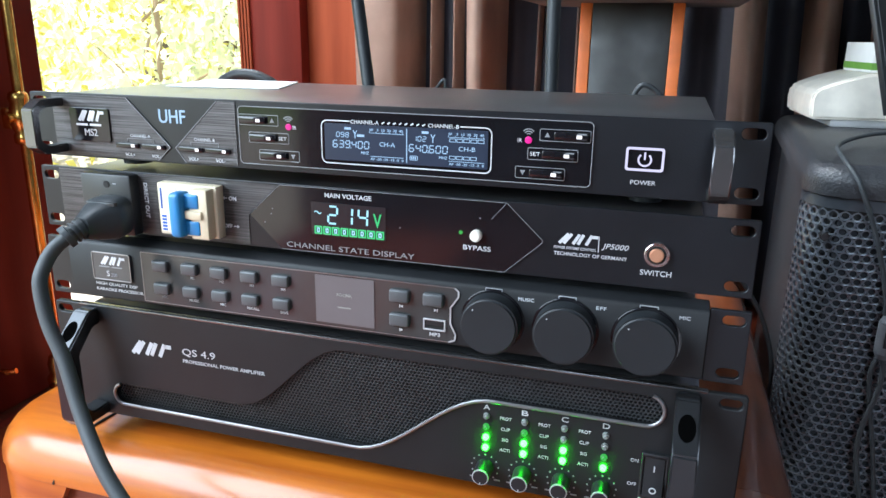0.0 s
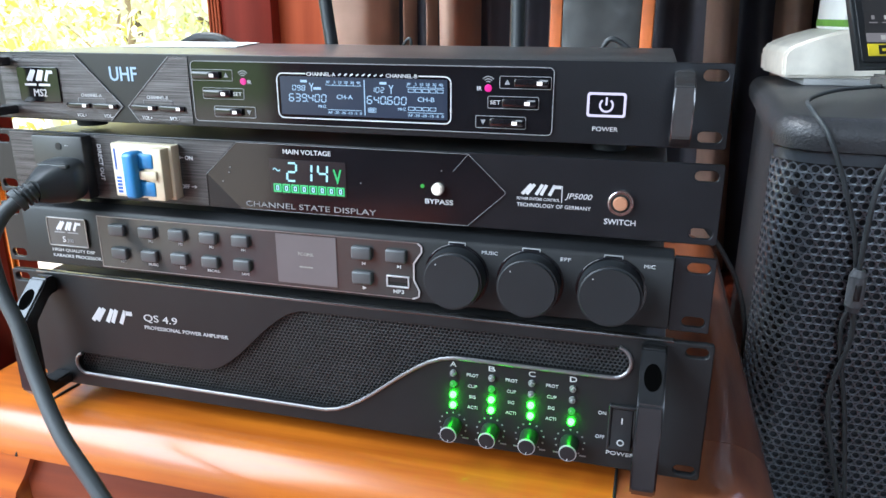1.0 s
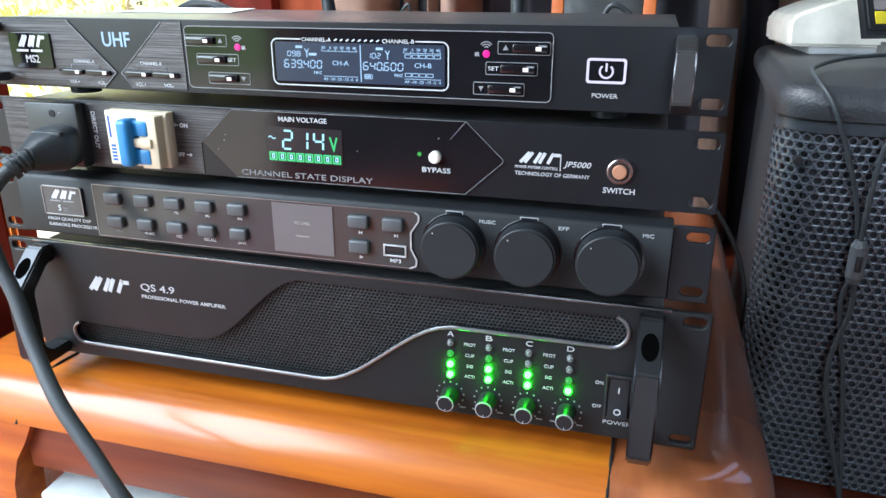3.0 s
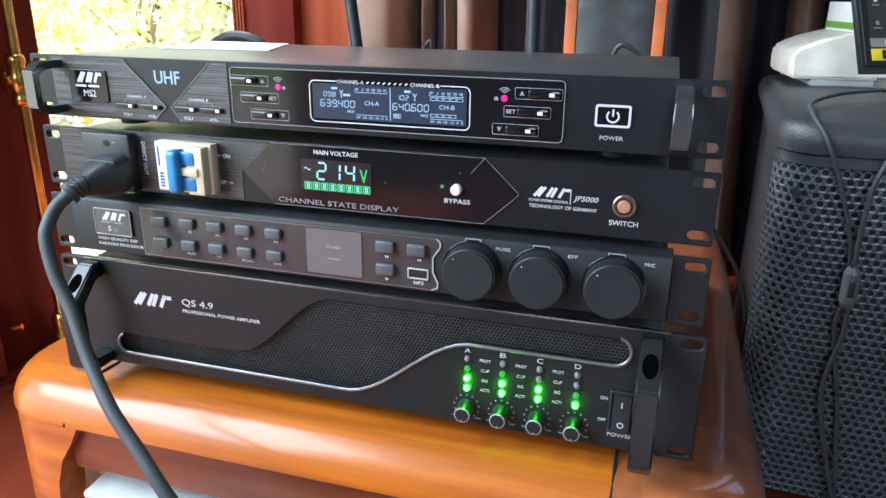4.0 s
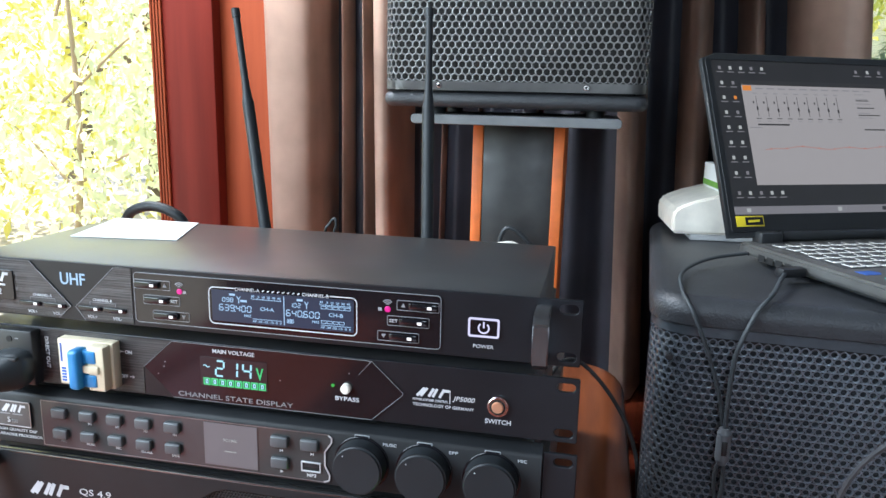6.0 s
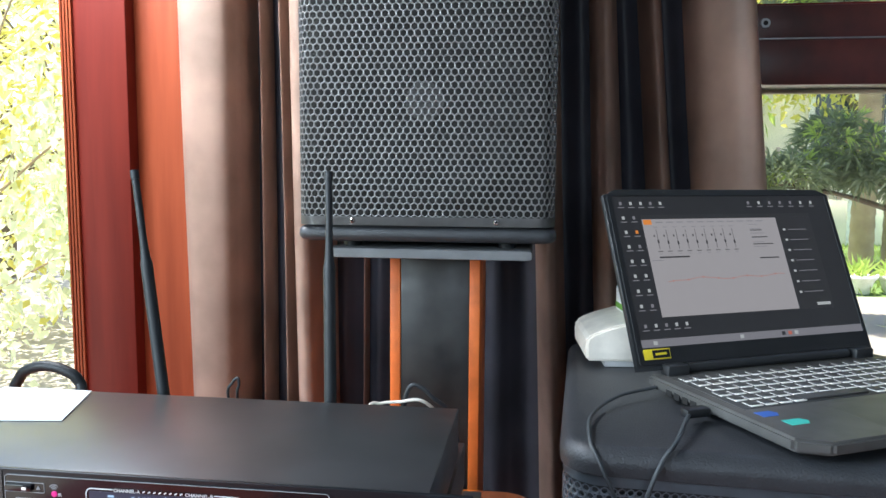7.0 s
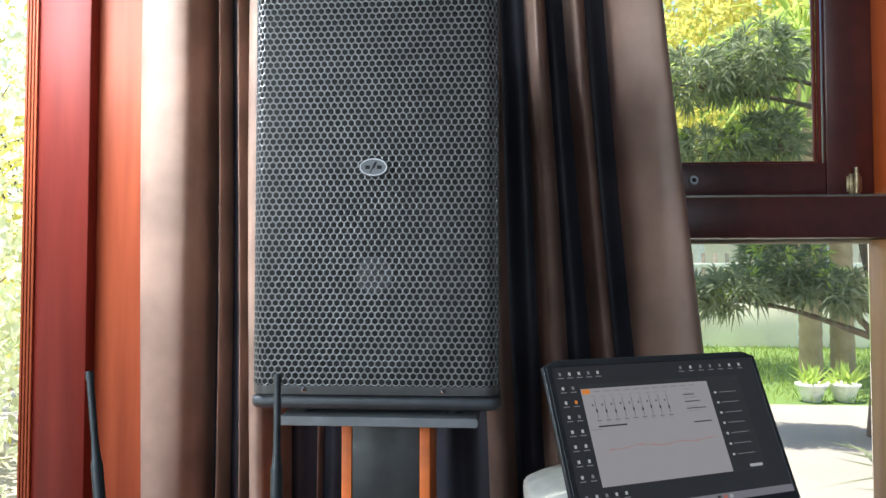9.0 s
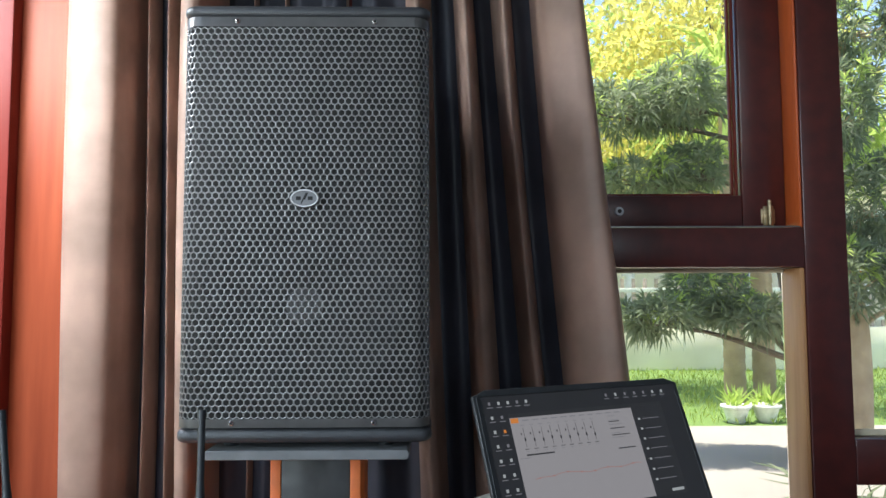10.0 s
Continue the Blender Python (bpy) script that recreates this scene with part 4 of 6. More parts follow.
part("facing_outline", strokes([((-0.0480, 0.0436), (0.1020, 0.0436)), ((0.1020, 0.0436), (0.1240, 0.0230)), ((0.1240, 0.0230), (0.1240, 0.0212)), ((0.1240, 0.0212), (0.1020, 0.0009)), ((0.1020, 0.0009), (-0.0485, 0.0009)), ((-0.0480, 0.0436), (-0.0715, 0.0222)), ((0.1020, 0.0436), (0.0930, 0.0330))], 0.00025, -0.0010), PRINT_DIM, glassy)
lettering("MAIN VOLTAGE", 0.0, 0.0380, 0.0029, -0.0009, PRINT, glassy, centre=True, w=0.0320, bold=0.006)
part("display", box(-0.0260, 0.0255, -0.0010, -0.0006, 0.0128, 0.0345), mat("smoked_display", (0.018, 0.016, 0.019), 0.2), glassy)
segments("214", -0.0140, 0.0212, 0.0112, 0.0060, 0.0044, -0.0013, CYAN, glassy, 0.06)
tl = [(-0.0235 + 0.0008 * k, 0.0278 + 0.0008 * math.sin(k * 1.05)) for k in range(7)]
part("wave_mark", strokes(list(zip(tl, tl[1:])), 0.0006, -0.0013), CYAN, glassy)
lettering("V", 0.0172, 0.0212, 0.0088, -0.0013, GREEN_SEG, glassy, w=0.0055, bold=0.01)
for k in range(8):
    x = -0.0238 + 0.0061 * k
    part("channel_lamp", outline_frame(x, x + 0.0054, 0.0135, 0.0189, 0.0003, 0.0009, -0.0013), GREEN_SEG, glassy)
    part("channel_figure", outline_frame(x + 0.0017, x + 0.0037, 0.0147, 0.0177, 0.0003, 0.0006, -0.0013), CYAN, glassy)
lettering("CHANNEL STATE DISPLAY", 0.0, 0.0028, 0.0035, -0.0009, PRINT_DIM, glassy, centre=True, w=0.0890, bold=-0.002)
part("bypass_lamp", drum(0.0742, 0.0232, -0.0006, -0.0014, 0.0012, 0.0011, 14), LED_DIM, glassy)
part("bypass_button", drum(0.0840, 0.0222, -0.0006, -0.0045, 0.0036, 0.0034, 24, 0.0008), WHITE_PLASTIC, glassy)
lettering("BYPASS", 0.0845, 0.0128, 0.0029, -0.0009, PRINT, glassy, centre=True, w=0.0172, bold=0.005)
for x, z in ((-0.066, 0.027), (-0.055, 0.024), (-0.060, 0.018), (-0.054, 0.0275), (0.086, 0.033), (0.035, 0.0225)):
    part("screw_dot", drum(x, z, -0.0006, -0.0011, 0.0004, n=8), PRINT_DIM, glassy)
brand_mark(seq, 0.1315, 0.1550, 0.0222, 0.0282, -0.0003, PRINT)
lettering("POWER SYSTEMS CONTROL", 0.1308, 0.0189, 0.0016, -0.0003, PRINT, seq, w=0.0245, slant=0.2, bold=0.004)
part("divider", strokes([((0.1565, 0.0185), (0.1565, 0.0280))], 0.0005, -0.0003), PRINT, seq)
lettering("JP5000", 0.1583, 0.0212, 0.0031, -0.0003, PRINT, seq, w=0.0152, slant=0.25, bold=0.006)
lettering("TECHNOLOGY OF GERMANY", 0.1310, 0.0150, 0.0021, -0.0003, PRINT, seq, w=0.0420, bold=0.005)
sw = part("switch", drum(0.1890, 0.0208, 0.0, -0.0026, 0.0073, 0.0070, 36, 0.0006), CHROME, seq, "round metal push switch with copper face")
part("switch_groove", drum(0.1890, 0.0208, -0.0024, -0.0028, 0.0053, n=32), DARK, sw)
part("switch_face", drum(0.1890, 0.0208, -0.0025, -0.0040, 0.0041, 0.0038, 32, 0.0004), COPPER, sw)
lettering("SWITCH", 0.1893, 0.0080, 0.0031, -0.0003, PRINT, seq, centre=True, w=0.0172, bold=0.008)

# -- karaoke processor --
pro = thing("sound_processor", 0.001, -0.004, 0.1100, 0, "black rack-mount karaoke processor with three large round knobs", "processor", "stacked rack units")
part("ear", plate(rounded(-EAR, -0.2195, 0, 0.0440, 0.001), ear_slots((0.0062, 0.0380))[:2], 0.0, 0.003), ANODISED, pro)
part("ear", plate(rounded(0.2195, EAR, 0, 0.0440, 0.001), ear_slots((0.0062, 0.0380))[2:], 0.0, 0.003), ANODISED, pro)
block = prism([(-0.0035, 0.0020), (-0.0045, 0.0030), (-0.0045, 0.0405), (-0.0030, 0.0432), (0.002, 0.0452), (0.010, 0.0458), (0.010, 0.0008), (0.0, 0.0008)], "x", -0.2192, 0.2192, 0.0004)
part("front_block", block, SATIN, pro, "black front with a rolled top edge")
part("case", box(-0.2120, 0.2120, 0.0102, 0.225, 0.0015, 0.0440, 0.0012), CASE, pro, "plain black steel case")
feet(pro, 0.18, 0.03, 0.20, 0.0032, 0.0015)
Y = -0.0045
bd = part("badge", plate(rounded(-0.1975, -0.1655, 0.0170, 0.0370, 0.0012), [], Y - 0.0014, 0.0016, 0.0005), mat("domed_badge", (0.06, 0.06, 0.062), 0.16), pro)
part("badge_rim", outline_frame(-0.1978, -0.1652, 0.0167, 0.0373, 0.0014, 0.0007, Y - 0.0018, 0.0008), TRIM, bd)
brand_mark(bd, -0.1920, -0.1705, 0.0285, 0.0345, Y - 0.0016, PRINT)
small_bars(bd, -0.1920, -0.1705, 0.0268, 0.0008, Y - 0.0016, PRINT_DIM, 2)
lettering("S", -0.1860, 0.0198, 0.0042, Y - 0.0016, PRINT, bd)
lettering("200", -0.1825, 0.0198, 0.0026, Y - 0.0016, PRINT_DIM, bd)
lettering("HIGH QUALITY DSP", -0.1975, 0.0122, 0.0022, Y - 0.0002, PRINT, pro, w=0.0355)
lettering("KARAOKE PROCESSOR", -0.1975, 0.0080, 0.0022, Y - 0.0002, PRINT, pro, w=0.0400)
bez_out = [(-0.1560, 0.0045), (0.0690, 0.0045), (0.0730, 0.0062), (0.0735, 0.0100), (0.0700, 0.0170), (0.0700, 0.0275), (0.0750, 0.0350), (0.0750, 0.0385), (0.0725, 0.0405), (-0.1560, 0.0405)]
bez = part("glossy_fascia", plate(bez_out, [], Y - 0.0006, 0.0008, 0.0002), mat("dark_gloss_fascia", (0.045, 0.046, 0.046), 0.12), pro, "glossy dark fascia with silver edge")
bl = list(zip(bez_out, bez_out[1:] + bez_out[:1]))
part("dull_edge", strokes(bl, 0.0005, Y - 0.0008), TRIM, bez)
part("silver_edge", strokes(bl[1:8], 0.0010, Y - 0.0010), SILVER, bez)
Y2 = Y - 0.0007
names = (("FBC", ""), ("MUSIC", "M1"), ("MIC", "M2"), ("RECALL", "M3"), ("SAVE", "M4"))
for k, x in enumerate((-0.1395, -0.1160, -0.0930, -0.0697, -0.0462)):
    for r, z in ((1, 0.0322), (0, 0.0158)):
        part("button", box(x - 0.0062, x + 0.0062, Y2 - 0.0034, Y2 + 0.0003, z - 0.0040, z + 0.0040, 0.0014, 3), BUTTON, bez)
        if names[k][r]:
            lettering(names[k][r], x + 0.001, z - 0.0072, 0.0019, Y2 - 0.0001, PRINT if k else PRINT_DIM, bez, centre=True, bold=0.006)
part("screen", box(-0.0215, 0.0195, Y2 - 0.0005, Y2, 0.0070, 0.0392), TFT, bez, "small grey lit screen")
lettering("PC-LINK", -0.0010, 0.0262, 0.0020, Y2 - 0.0008, SCREEN_ICON, bez, centre=True, w=0.0105)
small_bars(bez, -0.0058, 0.0035, 0.0185, 0.0008, Y2 - 0.0007, SCREEN_ICON, 6)
for x, z, kind_ in ((0.0370, 0.0318, 0), (0.0592, 0.0318, 1), (0.0370, 0.0158, 2)):
    part("button", box(x - 0.0066, x + 0.0066, Y2 - 0.0034, Y2 + 0.0003, z - 0.0042, z + 0.0042, 0.0014, 3), BUTTON, bez)
    d = -1 if kind_ == 0 else 1
    zz, xx = z - 0.0072, x + 0.001
    part("play_mark", prism([(xx - d * 0.0008, zz - 0.0010), (xx - d * 0.0008, zz + 0.0010), (xx + d * 0.0009, zz)], "y", Y2 - 0.0002, Y2), PRINT, bez)
    part("bar_mark", strokes([((xx + (0.0013 if kind_ == 1 else -0.0013), zz - 0.0010), (xx + (0.0013 if kind_ == 1 else -0.0013), zz + 0.0010))], 0.0005, Y2 - 0.0002), PRINT, bez)
usb = part("memory_port", plate(rounded(0.0525, 0.0672, 0.0112, 0.0188, 0.0004), [rounded(0.0535, 0.0662, 0.0122, 0.0178, 0.0003)[::-1]], Y2 - 0.0010, 0.0014, 0.0002), SILVER, bez)
part("port_recess", box(0.0535, 0.0662, Y2 - 0.0003, Y2, 0.0122, 0.0178), DARK, usb)
part("port_tongue", box(0.0545, 0.0652, Y2 - 0.0008, Y2 - 0.0003, 0.0148, 0.0172), PLASTIC, usb)
lettering("MP3", 0.0600, 0.0072, 0.0024, Y2 - 0.0001, PRINT, bez, centre=True, w=0.0068, bold=0.006)
for x, word in ((0.0965, "MUSIC"), (0.1405, "EFF"), (0.1865, "MIC")):
    well = part("knob_well", drum(x, 0.0225, Y + 0.0002, Y - 0.0010, 0.0198, 0.0196, 48, 0.0004), GLOSS, pro)
    kn = part("knob", drum(x, 0.0225, Y - 0.0008, Y - 0.0125, 0.0181, 0.0177, 64, 0.0014), RUBBER, pro, "large round black rubber knob")
    part("knob_dot", drum(x - 0.0095, 0.0325, Y - 0.0124, Y - 0.0128, 0.0004, n=10), PRINT, kn)
    part("index_tab", outline_frame(x - 0.0050, x + 0.0055, 0.0395, 0.0432, 0.0004, 0.0005, Y - 0.0005), SILVER, pro)
    lettering(word, x + 0.0200, 0.0372, 0.0021, Y - 0.0002, PRINT, pro, centre=True, w=0.0018 * len(word) + 0.0005)

# -- power amplifier --
amp = thing("power_amplifier", 0.005, -0.009, 0.0175, 0, "black rack-mount power amplifier with wavy mesh grille and green lamps", "amplifier", "stacked rack units")


def ease(t):
    t = min(1, max(0, t))
    return t * t * (3 - 2 * t)


def wave_low(x):
    return 0.0105 + 0.0505 * ease((x - 0.000) / 0.094)


def wave_high(x):
    return 0.0270 + 0.0530 * ease((x + 0.088) / 0.080)


low = [(x, wave_low(x)) for x in np.linspace(-0.188, 0.187, 48)]
high = [(x, wave_high(x)) for x in np.linspace(0.187, -0.188, 48)]
right_end = [(0.187 + 0.0103 * math.sin(a), 0.07125 - 0.0103 * math.cos(a)) for a in np.linspace(0.3, 2.85, 8)]
left_end = [(-0.188 - 0.0083 * math.sin(a), 0.01875 + 0.0083 * math.cos(a)) for a in np.linspace(0.3, 2.85, 8)]
ring = low + right_end + high + left_end
part("front_panel", plate(rounded(-EAR, EAR, 0, 0.0880, 0.002), [ring[::-1], *ear_slots((0.0060, 0.0822))], 0.0, 0.0045, 0.0007), SATIN, amp)
part("top_edge", box(-0.2195, 0.2195, -0.0004, 0.0040, 0.0868, 0.0886, 0.0005), HANDLE_GREY, amp, "lighter grey top edge")
edge = [(x, -0.0006, z) for x, z in left_end + low + right_end]
part("grille_trim", tube(edge, 0.0012, 8, smooth=False), TRIM, amp, "thin silver line under the grille")
inside_wave = lambda u, v: -0.1985 < u < 0.1995 and wave_low(u) - 0.004 < v < wave_high(u) + 0.004
cells = honeycomb(-0.198, 0.199, 0.007, 0.087, 0.0026, inside_wave)
part("mesh_grille", perforated(cells, 0.0026, 0.00106, 6, 0.0010, lambda u, v, d: (u, 0.0048 + d, v)), MESH, amp, "fine black metal mesh", smooth=False)
part("filter_foam", box(-0.200, 0.200, 0.0068, 0.0090, 0.004, 0.087), FOAM, amp)
part("case", box(-0.2150, 0.2150, 0.0095, 0.360, 0.001, 0.0868, 0.0012), CASE, amp, "plain black steel case")
feet(amp, 0.185, 0.03, 0.33, 0.0110, 0.001)
brand_mark(amp, -0.1795, -0.1440, 0.0545, 0.0645, -0.0003, PRINT)
lettering("QS 4.9", -0.1330, 0.0590, 0.0052, -0.0003, PRINT, amp, w=0.0270)
lettering("PROFESSIONAL POWER AMPLIFIER", -0.1330, 0.0530, 0.0026, -0.0003, PRINT, amp, w=0.0660, bold=0.004)
lit = {0: (LED_OFF, LED_DIM, LED_ON, LED_ON), 1: (LED_OFF, LED_DIM, LED_ON, LED_ON), 2: (LED_OFF, LED_OFF, LED_ON, LED_ON), 3: (LED_OFF, LED_OFF, LED_DIM, LED_ON)}
for c, (x, word) in enumerate(zip((0.0910, 0.1155, 0.1402, 0.1650), "ABCD")):
    lettering(word, x, 0.0548, 0.0034, -0.0003, PRINT, amp, centre=True, w=0.0042)
    for r, z in enumerate((0.0505, 0.0430, 0.0355, 0.0282)):
        part("indicator_lamp", drum(x, z, 0.0, -0.0030, 0.0021, 0.0018, 18, 0.0010), lit[c][r], amp, ("unlit round lamp", "dim green lamp", "bright green lamp")[0 if lit[c][r] is LED_OFF else 1 if lit[c][r] is LED_DIM else 2])
        if c < 4:
            lettering(("PROT", "CLIP", "SIG", "ACTI")[r], x + 0.0124, z - 0.0012, 0.0021, -0.0003, PRINT, amp, centre=True) if c < 3 else None
    kn = part("level_knob", drum(x, 0.0135, 0.0, -0.0125, 0.0058, 0.0052, 32, 0.0004), PLASTIC, amp, "small black knob with chrome rim")
    part("rim", drum(x, 0.0135, -0.0120, -0.0129, 0.0054, 0.0053, 32), SILVER, kn)
    part("cap", drum(x, 0.0135, -0.0122, -0.0131, 0.0047, n=32), PLASTIC, kn)
    part("pointer", strokes([((x + 0.0001, 0.0102), (x - 0.0002, 0.0088))], 0.0005, -0.0133), PRINT, kn)
    for k in range(11):
        a = radians(-140 + 28 * k)
        part("scale_dot", drum(x + 0.0088 * math.sin(a), 0.0135 + 0.0088 * math.cos(a), 0.0, -0.0003, 0.0006, n=8), PRINT_DIM, amp)
    small_bars(amp, x - 0.0100, x - 0.0060, 0.0052, 0.0009, -0.0003, PRINT_DIM)
    small_bars(amp, x + 0.0062, x + 0.0110, 0.0052, 0.0009, -0.0003, PRINT_DIM)
rk = part("rocker_switch", plate(rounded(0.1868, 0.2030, 0.0135, 0.0440, 0.001), [rounded(0.1885, 0.2013, 0.0158, 0.0418, 0.0005)[::-1]], -0.0022, 0.0022, 0.0005), PLASTIC, amp, "black rocker power switch")
part("rocker", prism([(0.0, 0.0160), (-0.0052, 0.0165), (-0.0022, 0.0290), (-0.0012, 0.0415), (0.0, 0.0416)], "x", 0.1890, 0.2008, 0.0004), PLASTIC, rk)
part("on_mark", strokes([((0.1948, 0.0325), (0.1948, 0.0365))], 0.0007, -0.0028), PRINT, rk)
oo = [(0.1948 + 0.0018 * math.cos(a), 0.0212 + 0.0018 * math.sin(a)) for a in np.linspace(0, 2 * math.pi, 17)]
part("off_mark", strokes(list(zip(oo, oo[1:])), 0.0007, -0.0052), PRINT, rk)
lettering("ON", 0.1830, 0.0358, 0.0022, -0.0003, PRINT, amp, centre=True)
lettering("OFF", 0.1826, 0.0196, 0.0022, -0.0003, PRINT, amp, centre=True)
lettering("POWER", 0.1952, 0.0095, 0.0026, -0.0003, PRINT, amp, centre=True, w=0.0165)
for hx in (-0.2090, 0.2090):
    h = c_handle([(0, 0.0865), (-0.010, 0.0865), (-0.034, 0.0640), (-0.034, 0.0110), (-0.026, 0.0020), (0, 0.0020)],
                 [(0, 0.0740), (-0.007, 0.0740), (-0.0225, 0.0585), (-0.0225, 0.0165), (-0.017, 0.0105), (0, 0.0105)], hx, 0.0140, DARKMETAL, amp)
    # flat black disc: the recess's inner shade is put into its colour
    m_eye = as_mesh("screw_recess", drum(0, 0, 0.0006, -0.0003, 0.0047, n=28), HOLE)
    m_eye.transform(pose(hx, -0.0222, 0.0752, -47, 0, 0) @ Matrix.Diagonal((1, 1, 1.7, 1)))
    part("screw_recess", m_eye, HOLE, h, "dark oval screw recess, its depth painted black")


# ---- leads and the glare patch on the stack ----
plug = thing("power_plug", -0.171, -0.0097, 0.1765, 0, "moulded dark grey mains plug and cable in the sequencer socket", "plug")
pb = bmesh.new()
prof = [(0.0, 0.0140, 0.0135), (0.003, 0.0148, 0.0142), (0.009, 0.0150, 0.0145), (0.0105, 0.0140, 0.0136), (0.016, 0.0115, 0.0122), (0.021, 0.0085, 0.0100), (0.025, 0.0070, 0.0078), (0.027, 0.0066, 0.0070)]
rings = []
for k, (d, rx, rz) in enumerate(prof):
    rings.append([pb.verts.new((-d * 0.22 + rx * math.copysign(abs(math.cos(a)) ** 0.6, math.cos(a)), -d, -d * 0.16 + rz * math.copysign(abs(math.sin(a)) ** 0.6, math.sin(a)))) for a in np.linspace(0, 2 * math.pi, 20, endpoint=False)])
for a, b in zip(rings, rings[1:]):
    for j in range(20):
        pb.faces.new((a[j], b[j], b[(j + 1) % 20], a[(j + 1) % 20]))
pb.faces.new(rings[-1]), pb.faces.new(rings[0][::-1])
bmesh.ops.recalc_face_normals(pb, faces=pb.faces)
part("plug_body", pb, PLUG, plug)
part("strain_relief", tube([(-0.0055, -0.0255, -0.004), (-0.008, -0.031, -0.006), (-0.011, -0.036, -0.009)], lambda s: 0.0064 - 0.0010 * s, 14), PLUG, plug)
part("grip_ridge", box(-0.0125, 0.0105, -0.0135, -0.0095, 0.0085, 0.0112, 0.0008), PLUG, plug)
part("collar", tube([(-0.0095, -0.0335, -0.0075), (-0.0112, -0.0362, -0.0095)], 0.0078, 16, smooth=False), CABLE, plug)
for k in range(3):
    part("relief_rib", tube([(-0.0065 - 0.0012 * k, -0.0275 - 0.003 * k, -0.005 - 0.001 * k), (-0.007 - 0.0012 * k, -0.0285 - 0.003 * k, -0.0055 - 0.001 * k)], 0.0074, 14, smooth=False), CABLE, plug)
part("cable", tube([(-0.008, -0.031, -0.006), (-0.0150, -0.0420, -0.0150), (-0.0175, -0.0500, -0.0255), (-0.017, -0.0555, -0.037), (-0.009, -0.0605, -0.060), (0.005, -0.0655, -0.082), (0.022, -0.0755, -0.109), (0.048, -0.090, -0.135), (0.076, -0.100, -0.158), (0.11, -0.11, -0.19), (0.16, -0.11, -0.25), (0.24, -0.09, -0.3365), (0.34, -0.05, -0.3405)], 0.0047, 14), CABLE, plug, "thick grey mains cable")

# thin white sheet in place of a bright glare on the case
sheet = thing("paper_sheet", 0, 0, 0.2570, 0, "blank white sheet standing in for glare on the receiver's black top", "paper")
part("page", prism([(-0.123, 0.170), (-0.098, 0.092), (-0.190, 0.080), (-0.210, 0.170)], "z", 0.0002, 0.0008), PAPER, sheet)


def antenna(base, tip):
    b = Vector(base)
    d = Vector(tip) - b
    a = thing("antenna", *base, 0, "tapered black rubber antenna on the receiver's back", "antenna", "receiver antennas")
    part("whip", tube([Vector((0, 0, 0)) + d * s for s in (0, 0.3, 0.58, 0.66, 0.85, 1.0)], lambda s: 0.0056 if s < 0.48 else 0.0056 - (s - 0.48) * 0.0115 if s < 0.66 else 0.0034, 14), RUBBER, a)
    part("tip_cap", tube([d * 0.975, d * 1.0, d * 1.012], 0.0041, 12), RUBBER, a)
    part("connector", upright(0, 0, -0.012, 0.006, 0.0062, 0.0062, 6), CHROME, a)
    part("elbow", tube([(0, 0, -0.008), (0, -0.004, -0.014), (0, -0.016, -0.015)], 0.0046, 12), CHROME, a)


antenna((-0.062, 0.189, 0.232), (-0.105, 0.223, 0.455))
antenna((0.095, 0.189, 0.232), (0.086, 0.220, 0.455))

for label, pts, r, m in (
        ("thick black cable looping behind the receiver", [(-0.275, 0.42, 0.0118), (-0.272, 0.30, 0.06), (-0.262, 0.25, 0.21), (-0.250, 0.242, 0.245), (-0.234, 0.24, 0.256), (-0.217, 0.24, 0.2585), (-0.199, 0.24, 0.255), (-0.184, 0.242, 0.243), (-0.172, 0.25, 0.20), (-0.165, 0.41, 0.04), (-0.16, 0.46, 0.0118)], 0.0055, RUBBER),
        ("thin black lead rising in a loop behind the receiver", [(0.150, 0.30, 0.15), (0.155, 0.232, 0.228), (0.1575, 0.222, 0.249), (0.163, 0.220, 0.2605), (0.172, 0.221, 0.2595), (0.184, 0.224, 0.248), (0.20, 0.235, 0.226), (0.21, 0.26, 0.15)], 0.0021, THIN_CABLE),
        ("thin white lead behind the receiver", [(0.110, 0.26, 0.17), (0.122, 0.222, 0.236), (0.135, 0.220, 0.2425), (0.152, 0.219, 0.2450), (0.174, 0.221, 0.2460), (0.195, 0.24, 0.22)], 0.0015, WHITE_PLASTIC),
        ("thin grey lead with a bent end behind the receiver", [(-0.022, 0.26, 0.17), (-0.018, 0.226, 0.240), (-0.012, 0.222, 0.2545), (-0.006, 0.221, 0.2605), (-0.005, 0.222, 0.2535), (-0.009, 0.227, 0.238), (-0.012, 0.25, 0.17)], 0.0013, THIN_CABLE)):
    c = part("cable", tube(pts, r, 12), m)
    tagged(c, label, "cable")
side_lead = part("cable", tube([(0.205, 0.255, 0.10), (0.222, 0.285, 0.113), (0.240, 0.30, 0.106), (0.262, 0.30, 0.086), (0.281, 0.30, 0.060), (0.294, 0.30, 0.035), (0.305, 0.30, -0.003), (0.309, 0.30, -0.06), (0.312, 0.27, -0.15), (0.318, 0.20, -0.1675), (0.33, 0.05, -0.1675)], 0.0022, 10), THIN_CABLE)
tagged(side_lead, "thin black lead drooping beside the rack units", "cable")

# ---- the loudspeaker on its stand ----
stand = thing("speaker_stand", 0.1265, 0.632, FLOOR, 0, "black speaker stand with orange board edges and steel top plate", "stand")
ZP = 0.338 - FLOOR
part("post", box(-0.0515, 0.0515, 0.002, 0.118, 0.02, ZP + 0.005, 0.001), mat("black_board", (0.034, 0.034, 0.032), 0.4, scale=22, second=(0.012, 0.012, 0.0125), bump=0.1, bscale=60, rvary=0.5), stand)
